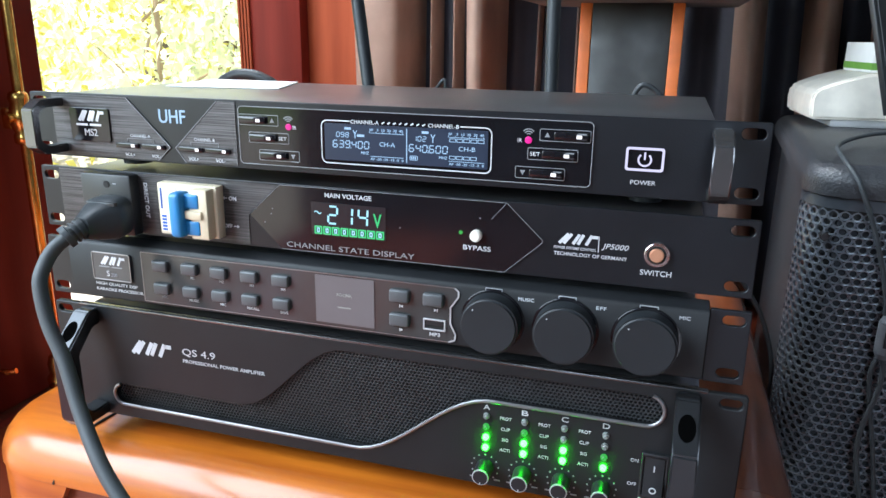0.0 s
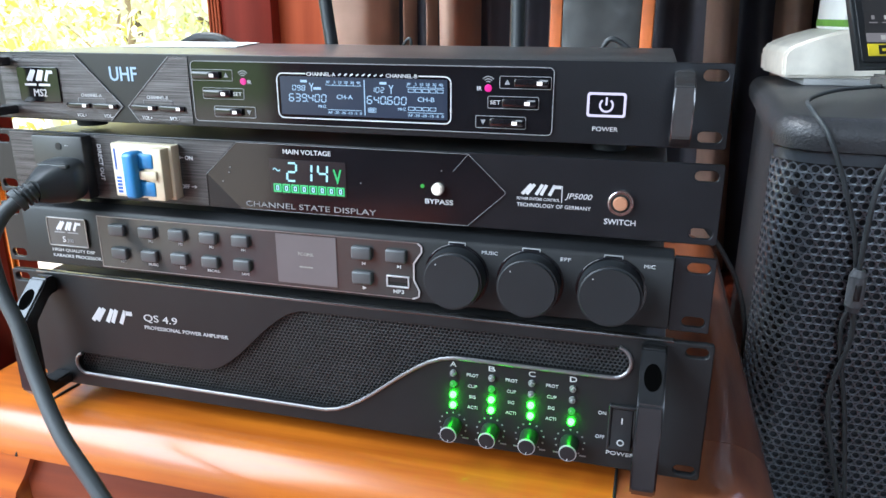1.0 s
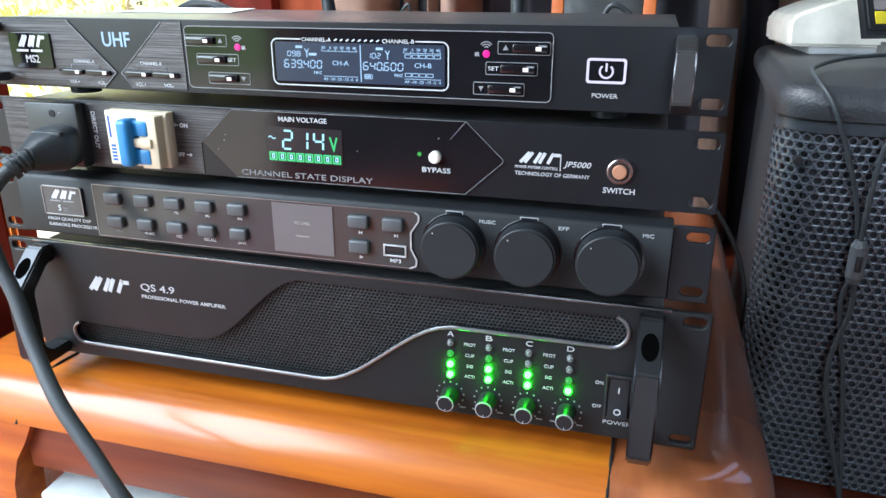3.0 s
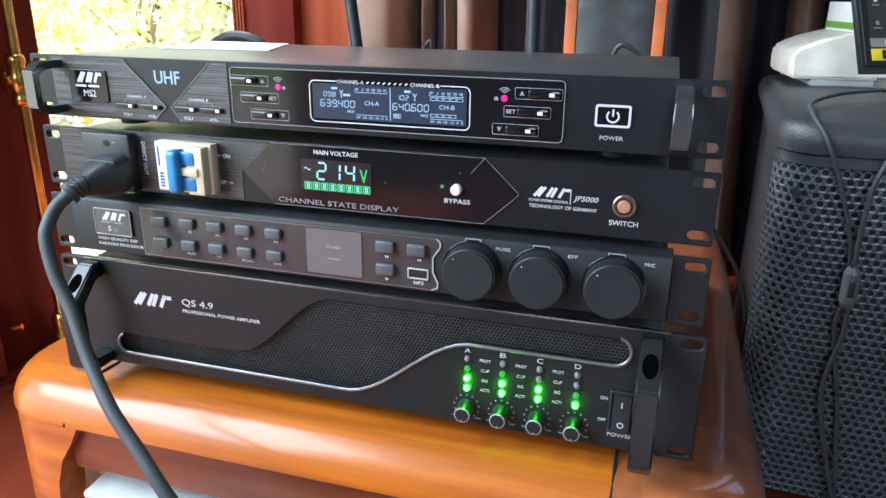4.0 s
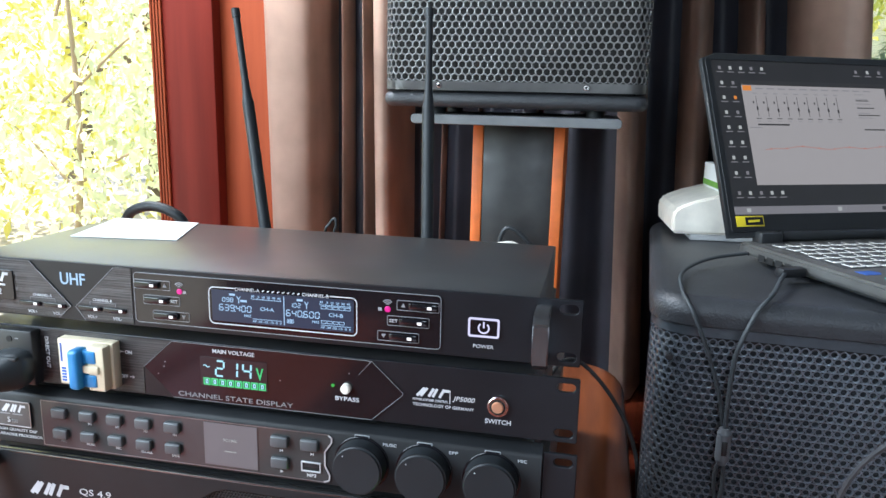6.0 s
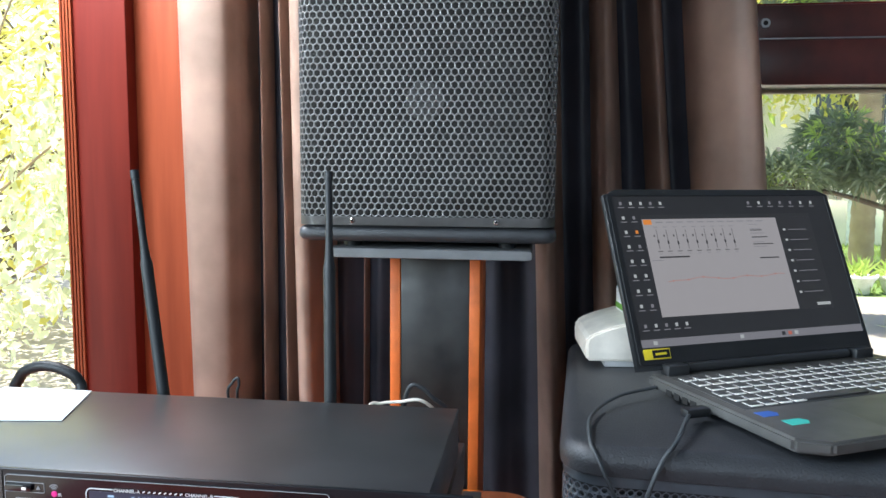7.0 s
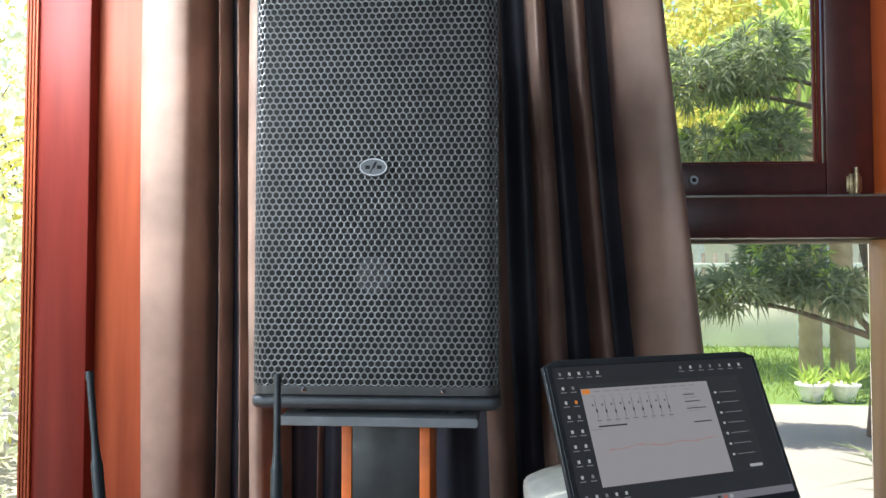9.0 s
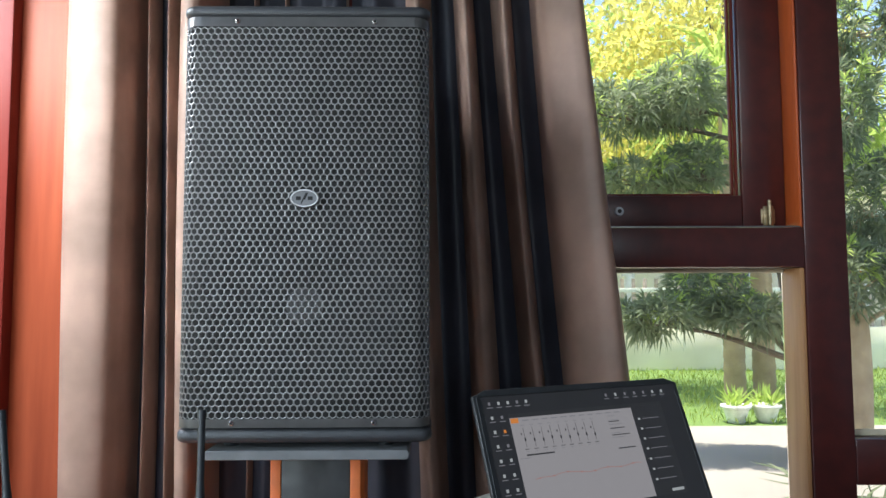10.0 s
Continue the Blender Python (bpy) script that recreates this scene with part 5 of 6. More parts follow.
for s in (-1, 1):
    part("side_board", box(s * 0.052, s * 0.0675, 0.0, 0.12, 0.02, ZP + 0.005, 0.001), ORANGE, stand, "orange side board")
part("base_plate", box(-0.15, 0.15, -0.10, 0.17, 0.0, 0.02, 0.003), PLATE_GREY, stand)
part("top_plate", plate(rounded(-0.138, 0.144, 0.0050, 0.018, 0.005), [], -0.098, 0.24, 0.001), PLATE_GREY, stand)
stand.children[-1].location = (0, 0, ZP)

SPZ = 0.3655
speaker = thing("loudspeaker", 0.1255, 0.532, SPZ, 0.6, "black two-way loudspeaker with honeycomb steel grille, standing on a stand", "loudspeaker")
W2, SH, SD = 0.1765, 0.617, 0.255


def cap(z0, z1, r):
    """An end moulding: round front corners, tapering back, both rims rolled."""
    bm, rings = bmesh.new(), []
    for k in range(9):
        a = math.pi * k / 8
        inset, z = r * (1 - math.sin(a)), (z0 + r - r * math.cos(a)) if k <= 4 else (z1 - r - r * math.cos(a))
        w, c = W2 - inset, 0.016
        front = [(-w + c - c * math.cos(t), inset + c - c * math.sin(t)) for t in np.linspace(0, math.pi / 2, 7)]
        pts = front + [(-x, y) for x, y in front[::-1]] + [(w, 0.10), (0.115 - inset, SD - inset), (-0.115 + inset, SD - inset), (-w, 0.10)]
        rings.append([bm.verts.new((x, y, z)) for x, y in pts])
    for a, b in zip(rings, rings[1:]):
        n = len(a)
        for j in range(n):
            bm.faces.new((a[j], a[(j + 1) % n], b[(j + 1) % n], b[j]))
    bm.faces.new(rings[0][::-1]), bm.faces.new(rings[-1])
    bmesh.ops.recalc_face_normals(bm, faces=bm.faces)
    return bm


prof = [(-W2, 0.060), (W2, 0.060), (W2, 0.10), (0.115, SD), (-0.115, SD), (-W2, 0.10)]
part("cabinet", prism([(x * 0.985, y + 0.010) for x, y in prof], "z", 0.021, SH - 0.018, 0.003), ROUGH_BLACK, speaker)
for sx in (-1, 1):
    part("side_wall", box(sx * (W2 * 0.985 - 0.012), sx * W2 * 0.985, 0.012, 0.0695, 0.0215, SH - 0.0185, 0.002), ROUGH_BLACK, speaker)
part("bottom_cap", cap(0.0, 0.021, 0.009), ROUGH_BLACK, speaker, "rounded bottom moulding")
part("top_cap", cap(SH - 0.018, SH, 0.008), ROUGH_BLACK, speaker, "rounded top moulding")
for sx in (-0.11, 0.11):
    for yy in (0.05, 0.19):
        part("foot", upright(sx, yy, -0.0095, 0.0, 0.012, 0.013, 18), RUBBER, speaker)
GW = W2 - 0.006


def bowed(u, v, d):
    """The grille's sheet: flat, turned back at both sides."""
    b = 0.018
    a = abs(u)
    if a <= GW - b:
        return (u, -0.004 + d, v)
    w = min((a - (GW - b)) / b, 2.2)
    ang = w * 0.62
    x = GW - b + b * math.sin(ang) / 0.62 * 0.8
    y = -0.004 + b * (1 - math.cos(ang)) / 0.62
    return (math.copysign(x - d * math.sin(ang), u), y + d * math.cos(ang), v)


grille = part("grille", perforated(honeycomb(-GW - 0.012, GW + 0.012, 0.0395, SH - 0.0385, 0.0097), 0.0097, 0.0046, 6, 0.0017, bowed), GRILLE, speaker, "honeycomb steel grille", smooth=False)
for z0, z1 in ((0.0225, 0.0345), (SH - 0.0335, SH - 0.0195)):
    g = [bowed(u, 0, 0) for u in np.linspace(-GW - 0.012, GW + 0.012, 40)]
    bm = bmesh.new()
    va = [bm.verts.new((x, y, z0)) for x, y, _ in g]
    vb = [bm.verts.new((x, y, z1)) for x, y, _ in g]
    for k in range(39):
        bm.faces.new((va[k], va[k + 1], vb[k + 1], vb[k]))
    bmesh.ops.solidify(bm, geom=bm.faces, thickness=0.002)
    part("grille_border", bm, GRILLE, grille)
part("baffle", box(-GW + 0.010, GW - 0.010, 0.0040, 0.0100, 0.024, SH - 0.021, 0.001), FOAM_GREY, speaker, "dark foam behind the grille")
part("woofer", drum(0.0, 0.188, 0.0039, 0.0032, 0.138, n=56), mat("grey_speaker_cone", (0.036, 0.0355, 0.035), 0.85), speaker)
part("dust_cap", drum(0.0, 0.188, 0.0032, 0.0022, 0.026, 0.016, 32), mat("pale_dust_cap", (0.085, 0.084, 0.083), 0.7), speaker, "round grey dust cap")
logo = part("emblem", drum(0, 0, 0.0, -0.003, 0.021, 0.019, 40, 0.0008), EMBLEM, speaker, "oval black and silver emblem")
logo.data.transform(Matrix.Diagonal((1, 1, 0.62, 1)))
logo.location = (0.0, -0.0045, 0.3375)
rim = [(0.0185 * math.cos(a), -0.0034, 0.0115 * math.sin(a)) for a in np.linspace(0, 2 * math.pi, 33)]
part("emblem_rim", tube(rim, 0.0009, 8, smooth=False), PRINT, logo)
part("emblem_recess", drum(-0.0015, 0.001, 0.0022, 0.0012, 0.027, 0.027, 40), DARK, logo, "dark cut-out round the emblem").data.transform(Matrix.Diagonal((1, 1, 0.66, 1)))
part("emblem_mark", strokes([((-0.0045, -0.0075), (0.0025, 0.0075)), ((0.0000, -0.0020), (0.0045, 0.0078))], 0.0016, -0.0036), DARK, logo)
part("emblem_mark", strokes([((-0.0115, 0.0), (-0.0050, 0.0))], 0.0050, -0.0036), DARK, logo)
part("emblem_mark", strokes([((0.0048, 0.0), (0.0115, 0.0))], 0.0050, -0.0036), DARK, logo)
for sx in (-0.0965, 0.0970):
    for z in (0.0290, SH - 0.0265):
        s = part("screw", drum(sx, z, -0.003, -0.0068, 0.0042, 0.0034, 20, 0.0008), CHROME, speaker, "small round steel screw")
        part("screw_socket", drum(sx, z, -0.0066, -0.0070, 0.0017, n=6), DARK, s)

# ---- the loudspeaker on the floor ----
sub = thing("floor_loudspeaker", 0.300, 0.245, FLOOR, -3.5, "large black loudspeaker lying on the floor with round-holed grille", "loudspeaker")
SW, SDP, SHT = 0.62, 0.47, 0.371


def outer(i, r=0.042):
    """Plan of the cabinet, inset by i: rounded front corners, tapered back."""
    arc = [(r - (r - i) * math.cos(a), r - (r - i) * math.sin(a)) for a in np.linspace(0, math.pi / 2, 8)]
    return arc + [(SW - x, y) for x, y in arc[::-1]] + [(SW - i, SDP - 0.03), (SW - 0.03 - i, SDP - i), (0.03 + i, SDP - i), (i, SDP - 0.03)]
part("cabinet", prism(outer(0.012), "z", 0.0, SHT - 0.026, 0.004), ROUGH_BLACK, sub)
bm = bmesh.new()
rings = []
for z, inset in [(SHT - 0.028, 0.004), (SHT - 0.0265, 0.001)] + [(SHT - 0.017 + 0.017 * math.sin(a), 0.017 * (1 - math.cos(a))) for a in np.linspace(0, math.pi / 2, 8)]:
    rings.append([bm.verts.new((x, y, z)) for x, y in outer(inset)])
for a, b in zip(rings, rings[1:]):
    for k in range(len(a)):
        bm.faces.new((a[k], a[(k + 1) % len(a)], b[(k + 1) % len(a)], b[k]))
bm.faces.new(rings[0][::-1]), bm.faces.new(rings[-1])
bmesh.ops.recalc_face_normals(bm, faces=bm.faces)
part("top_cap", bm, ROUGH_BLACK, sub, "rounded textured top moulding")


def wrapped(u, v, d):
    """Turned back round the front edge on the near side."""
    r = 0.045
    if u >= r:
        return (u, 0.004 + d, v)
    w = min((r - u) / r, 1.3)
    a = w * 1.25
    return (r - (r - d) * math.sin(a) * 0.92, 0.004 + d * math.cos(a) + r * (1 - math.cos(a)) * 0.9, v)


gr = part("grille", perforated(honeycomb(-0.012, SW - 0.03, 0.010, SHT - 0.040, 0.0080), 0.0080, 0.0029, 10, 0.0024, wrapped), SUB_GRILLE, sub, "round-holed black steel grille", smooth=False)
gb2 = bmesh.new()
line = [wrapped(u, 0, 0) for u in np.linspace(-0.014, SW - 0.03, 50)]
va, vb = [gb2.verts.new((x, y, SHT - 0.0375)) for x, y, _ in line], [gb2.verts.new((x, y, SHT - 0.027)) for x, y, _ in line]
for k in range(49):
    gb2.faces.new((va[k], va[k + 1], vb[k + 1], vb[k]))
bmesh.ops.solidify(gb2, geom=gb2.faces, thickness=0.002)
part("grille_border", gb2, SUB_GRILLE, gr)
part("foam", box(0.030, SW - 0.035, 0.0085, 0.0118, 0.002, SHT - 0.045), SUB_FOAM, sub)
part("woofer", drum(0.30, 0.165, 0.0084, 0.0078, 0.145, n=56), mat("dark_cone_large", (0.026, 0.029, 0.033), 0.6), sub)
part("cone_ring", tube([(0.30 + 0.118 * math.cos(a), 0.0070, 0.165 + 0.118 * math.sin(a)) for a in np.linspace(0, 2 * math.pi, 49)], 0.004, 8, smooth=False), mat("grey_cone_ring", (0.10, 0.10, 0.105), 0.5), sub)
for z in (0.31,):
    part("screw", drum(0.022, z, 0.012, 0.004, 0.004, 0.0035, 16, 0.0006), PLASTIC, sub)

STOP = FLOOR + SHT
white_box = thing("white_box", 0.42, 0.60, STOP, 4, "white rounded plastic box lying behind the laptop", "box")
part("shell", prism([(-0.079, 0.009), (-0.0805, 0.032), (-0.078, 0.040), (-0.072, 0.045), (-0.050, 0.054), (-0.022, 0.062), (0.16, 0.062), (0.16, 0.009)], "y", -0.055, 0.075, 0.003), WHITE_PLASTIC, white_box)
part("tray", box(-0.055, 0.155, -0.050, 0.070, 0.0, 0.0095, 0.002), mat("grey_tray", (0.42, 0.42, 0.42), 0.5), white_box)
card = thing("carton", 0.455, 0.605, STOP + 0.0622, 8, "small white and green carton on the white box", "carton")
part("carton_body", box(-0.055, 0.10, -0.035, 0.055, 0.0, 0.034, 0.001), PAPER, card)
part("green_band", box(-0.0555, 0.1005, -0.0355, 0.0555, 0.003, 0.011, 0.0005), GREEN_CARD, card)

# ---- laptop ----
LX, LY, LZ, LR = 0.4146, 0.4338, STOP, 26.2
lap = thing("laptop", LX, LY, LZ, LR, "open dark grey laptop showing an audio program on its screen", "laptop")
LW, LD, LT = 0.353, 0.240, 0.0225
part("base_bottom", prism([(0.008, -0.016), (LW - 0.020, -0.016), (LW - 0.020, -LD + 0.03), (LW - 0.04, -LD + 0.014), (0.03, -LD + 0.014), (0.008, -LD + 0.03)], "z", 0.003, 0.0098, 0.002), LAPTOP, lap)
part("base", prism([(-0.006, -0.006), (-0.004, 0.004), (LW - 0.010, 0.004), (LW - 0.006, -0.006), (LW - 0.006, -LD + 0.02), (LW - 0.03, -LD), (0.02, -LD), (-0.006, -LD + 0.02)], "z", 0.0095, LT, 0.003), DECK, lap)
for x in (0.03, LW - 0.04):
    for y in (-0.03, -LD + 0.06):
        part("foot", box(x - 0.015, x + 0.015, y - 0.005, y + 0.005, 0.0, 0.0032, 0.001), RUBBER, lap)
part("keyboard_deck", box(0.010, LW - 0.022, -0.140, -0.022, LT - 0.0002, LT + 0.0006, 0.0002), mat("key_tray", (0.045, 0.045, 0.044), 0.45), lap)
key_mesh = as_mesh("key", box(-0.0064, 0.0064, -0.0064, 0.0064, 0.0, 0.0016, 0.0006), KEYCAP)
# pale slips under the keys paint in the reflections along their edges
edge_mesh = as_mesh("key_light", box(-0.0074, 0.0074, -0.0072, 0.0072, 0.0, 0.0012, 0.0003), mat("key_edge_sheen", (0.82, 0.80, 0.75), 0.5))
for r in range(6):
    for c in range(17):
        x, y = 0.022 + c * 0.0188 + 0.003 * (r % 3), -0.0325 - r * 0.0192
        if r == 5 and 4 <= c <= 8:
            continue
        k = part("key", key_mesh, KEYCAP, lap)
        k.location = (x, y, LT + 0.0010)
        e = part("key_edge", edge_mesh, KEYCAP, k)
        e.location = (0.0011, -0.0016, -0.0004)
space = part("key", box(0.022 + 4 * 0.0188 - 0.007, 0.022 + 8 * 0.0188 + 0.007, -0.136, -0.121, LT + 0.0010, LT + 0.003, 0.0008), KEYCAP, lap)
part("touchpad", plate(rounded(0.10, 0.21, -LD + 0.012, -0.150, 0.004), [], 0, 0.0006, 0.0001), DECK, lap)
lap.children[-1].rotation_euler = (radians(-90), 0, 0)
lap.children[-1].location = (0, 0, LT + 0.0001)
for x, y, w, m, lab in ((0.012, -0.165, 0.022, BLUE_STICKER, "blue maker sticker"), (0.020, -0.192, 0.026, TEAL, "teal arrow sticker")):
    part("sticker", prism([(x, y), (x + w * 0.8, y), (x + w, y + 0.007), (x + w * 0.8, y + 0.014), (x, y + 0.014)], "z", LT, LT + 0.0004), m, lap, lab)
for k in range(4):
    part("port", box(-0.0066, -0.0054, -0.045 - 0.014 * k, -0.035 - 0.014 * k, 0.008, 0.015), DARK, lap)
part("port", box(-0.0066, -0.0054, -0.018, -0.012, 0.010, 0.014), DARK, lap)
for x in (0.012, LW - 0.055):
    part("hinge", box(x, x + 0.030, -0.014, 0.004, LT - 0.004, LT + 0.012, 0.003), LAPTOP, lap)
part("hinge_bar", tube([(0.045, -0.004, LT + 0.006), (0.17, -0.004, LT + 0.006), (LW - 0.062, -0.004, LT + 0.006)], 0.006, 14), LAPTOP, lap)

lid = part("lid", plate([(-0.022, 0.0), (LW - 0.014, 0.0), (LW - 0.014, 0.2215), (LW - 0.034, 0.2295), (-0.002, 0.2295), (-0.022, 0.2215)], [], 0.0, 0.007, 0.001), LAPTOP, lap)
lid.rotation_euler = (radians(-23.6), 0, 0)
lid.location = (0, -0.002, LT + 0.0055)
part("screen_bezel", plate(rounded(-0.018, LW - 0.018, 0.006, 0.2215, 0.004), [rounded(-0.0106, LW - 0.022, 0.0265, 0.2195, 0.001)[::-1]], -0.0016, 0.0016, 0.0003), PLASTIC, lid)
SX0, SX1, SZ0, SZ1 = -0.0106, LW - 0.022, 0.0265, 0.2195
scr = part("screen", box(SX0, SX1, -0.0006, -0.0002, SZ0, SZ1), SCREEN, lid, "lit screen with a grey audio program")
sx = lambda u: SX0 + (SX1 - SX0) * u
sz = lambda v: SZ0 + (SZ1 - SZ0) * v
panel = lambda n, u0, u1, v0, v1, m, y=-0.0009: part(n, box(sx(u0), sx(u1), y, y + 0.0002, sz(v0), sz(v1)), m, scr)
panel("program_window", 0.108, 0.723, 0.184, 0.838, SCREEN_GREY)
panel("program_side", 0.725, 0.895, 0.180, 0.838, SCREEN_INK)
panel("title_bar", 0.108, 0.895, 0.841, 0.868, SCREEN_INK)
panel("task_bar", 0.0, 1.0, 0.0, 0.050, SCREEN_BAR)
panel("tab_mark", 0.112, 0.147, 0.800, 0.834, SCREEN_ORANGE, -0.0012)
panel("scroll_bar", 0.151, 0.281, 0.570, 0.580, SCREEN_INK, -0.0012)
panel("button_strip", 0.815, 0.880, 0.200, 0.220, SCREEN_ICON, -0.0012)
for k in range(11):
    panel("menu_word", 0.165 + 0.046 * k, 0.195 + 0.046 * k, 0.812, 0.818, SCREEN_BAR, -0.0012)
for k in range(3):
    panel("value_word", 0.585, 0.640 + 0.02 * k, 0.745 - 0.05 * k, 0.751 - 0.05 * k, SCREEN_INK, -0.0012)
panel("status_words", 0.600, 0.690, 0.545, 0.553, SCREEN_INK, -0.0012)
for k in range(9):
    u = 0.160 + 0.0425 * k
    part("fader", strokes([((sx(u), sz(0.630)), (sx(u), sz(0.765)))], 0.0004, -0.0012), SCREEN_INK, scr)
    part("fader_knob", strokes([((sx(u), sz(0.672 - 0.006 * (k % 3))), (sx(u), sz(0.694 - 0.006 * (k % 3))))], 0.0022, -0.0012), SCREEN_INK, scr)
    part("fader_knob", strokes([((sx(u - 0.013), sz(0.715)), (sx(u - 0.013), sz(0.729)))], 0.0016, -0.0012), SCREEN_INK, scr)
    part("fader_name", strokes([((sx(u - 0.010), sz(0.782)), (sx(u + 0.008), sz(0.782)))], 0.0007, -0.0012), SCREEN_BAR, scr)
    part("fader_foot", strokes([((sx(u - 0.010), sz(0.615)), (sx(u + 0.010), sz(0.615)))], 0.0008, -0.0012), SCREEN_INK, scr)
    part("fader_foot", strokes([((sx(u - 0.008), sz(0.598)), (sx(u + 0.006), sz(0.598)))], 0.0005, -0.0012), SCREEN_BAR, scr)
for k in range(6):
    part("note_line", strokes([((sx(0.585), sz(0.79 - 0.032 * k)), (sx(0.625 + 0.012 * (k % 3)), sz(0.79 - 0.032 * k)))], 0.0006, -0.0012), SCREEN_BAR, scr)
part("note_line", strokes([((sx(0.115), sz(0.555)), (sx(0.165), sz(0.555)))], 0.0007, -0.0012), SCREEN_BAR, scr)
curve = [(sx(0.165 + 0.53 * t / 24), sz(0.41 + 0.006 * math.sin(t * 0.9) + 0.022 * math.exp(-((t - 6) / 2.0) ** 2) + 0.02 * t / 24)) for t in range(25)]
part("curve_line", strokes(list(zip(curve, curve[1:])), 0.0004, -0.0012), SCREEN_RED, scr)
for t in range(1, 25, 3):
    part("curve_knot", strokes([((curve[t][0] - 0.0008, curve[t][1]), (curve[t][0] + 0.0008, curve[t][1]))], 0.0018, -0.0013), SCREEN_RED, scr)
for k in range(7):
    panel("tool_mark", 0.745, 0.757, 0.74 - 0.075 * k, 0.755 - 0.075 * k, SCREEN_ICON, -0.0012)
    panel("tool_line", 0.770, 0.860, 0.745 - 0.075 * k, 0.750 - 0.075 * k, SCREEN_BAR, -0.0012)
icons = [(0.022 + 0.045 * c, 0.83 - 0.098 * r) for r in range(7) for c in range(2)] + [(0.022 + 0.043 * c, 0.93) for c in range(5)] + [(0.60 + 0.052 * c, 0.93) for c in range(7)] + [(0.022 + 0.043 * c, 0.115) for c in range(5)]
rng = random.Random(4)
for u, v in icons:
    m = rng.choice((SCREEN_ICON, SCREEN_ICON, SCREEN_ICON, SCREEN_BAR, SCREEN_ORANGE if rng.random() < 0.05 else SCREEN_BAR))
    panel("desktop_icon", u + 0.004, u + 0.015, v + 0.008, v + 0.030, m, -0.0012)
    panel("icon_name", u - 0.004, u + 0.023, v - 0.012, v - 0.006, SCREEN_BAR, -0.0012)
for u, m in ((0.05, SCREEN_ICON), (0.42, SCREEN_ICON), (0.46, SCREEN_BAR), (0.61, SCREEN_INK), (0.64, SCREEN_RED), (0.67, SCREEN_ICON)):
    panel("task_icon", u, u + 0.016, 0.014, 0.038, m, -0.0012)
st = part("sticker", box(-0.0108, 0.0257, -0.0024, -0.0016, 0.0120, 0.0245, 0.0002), YELLOW, lid, "yellow and black rate sticker")
part("sticker_inset", box(0.0010, 0.0245, -0.0027, -0.0023, 0.0136, 0.0230), DARK, st)
part("sticker_bar", strokes([((0.0045, 0.0180), (0.0200, 0.0186))], 0.0028, -0.0030), YELLOW, st)

# leads from the laptop
inv = lap.matrix_basis
wire_a = part("cable", tube([inv @ Vector((-0.004, -0.015, 0.012)), Vector((0.372, 0.385, STOP + 0.010)), Vector((0.338, 0.33, STOP + 0.006)), Vector((0.330, 0.262, STOP + 0.003)), Vector((0.339, 0.236, 0.188)), Vector((0.356, 0.235, 0.149)), Vector((0.371, 0.235, 0.101)), Vector((0.376, 0.235, 0.055)), Vector((0.372, 0.235, 0.02)), Vector((0.388, 0.236, -0.06)), Vector((0.40, 0.22, -0.166))], 0.0019, 10), CABLE)
tagged(wire_a, "thin grey lead hanging from the laptop over the loudspeaker", "cable")
wire_b = thing("charger_lead", 0, 0, 0, 0, "grey lead with a ferrite bead plugged into the laptop", "cable")
part("lead", tube([inv @ Vector((-0.012, -0.105, 0.012)), inv @ Vector((-0.030, -0.108, 0.012)), Vector((0.410, 0.255, 0.208)), Vector((0.395, 0.238, 0.195)), Vector((0.383, 0.230, 0.170)), Vector((0.377, 0.230, 0.14)), Vector((0.376, 0.230, 0.063)), Vector((0.379, 0.230, 0.02)), Vector((0.372, 0.231, -0.05)), Vector((0.40, 0.215, -0.165))], 0.0022, 10), CABLE, wire_b)
pl = part("connector", box(-0.036, -0.0068, -0.112, -0.098, 0.0075, 0.0175, 0.003), PLASTIC, wire_b)
pl.matrix_basis = inv
BEAD = mat("grey_bead_plastic", (0.13, 0.14, 0.15), 0.38)
part("ferrite_bead", upright(0.376, 0.230, 0.050, 0.076, 0.0068, 0.0068, 20), BEAD, wire_b, "grey ferrite bead")
part("bead_collar", upright(0.376, 0.230, 0.0762, 0.0815, 0.0066, 0.0046, 20), BEAD, wire_b)
part("bead_collar", upright(0.376, 0.230, 0.0445, 0.0498, 0.0046, 0.0066, 20), BEAD, wire_b)
part("bead_clip", box(0.3735, 0.3785, 0.2224, 0.2240, 0.056, 0.070, 0.0006), PLASTIC, wire_b)


# ---- the garden ----
def sheet_mesh(name, verts, faces, material):
    me = bpy.data.meshes.new(name)
    me.from_pydata([tuple(v) for v in verts], [], faces)
    me.materials.append(material)
    return me


ground = slab("ground", -120, 160, -40, 220, GROUND - 0.4, GROUND, SOIL, "green lawn and garden soil", category="ground")
ground.name = "ground"
rd = slab("driveway", -0.71, 40, 1.25, 4.50, GROUND - 0.1, GROUND + 0.006, CONCRETE, "pale sunlit concrete driveway", category="driveway")
path_l = slab("pavement", -7.0, -0.72, -4.0, 7.0, GROUND - 0.1, GROUND + 0.006, CONCRETE, "pale sunlit paving outside the door", category="pavement")

nr = np.random.default_rng(7)


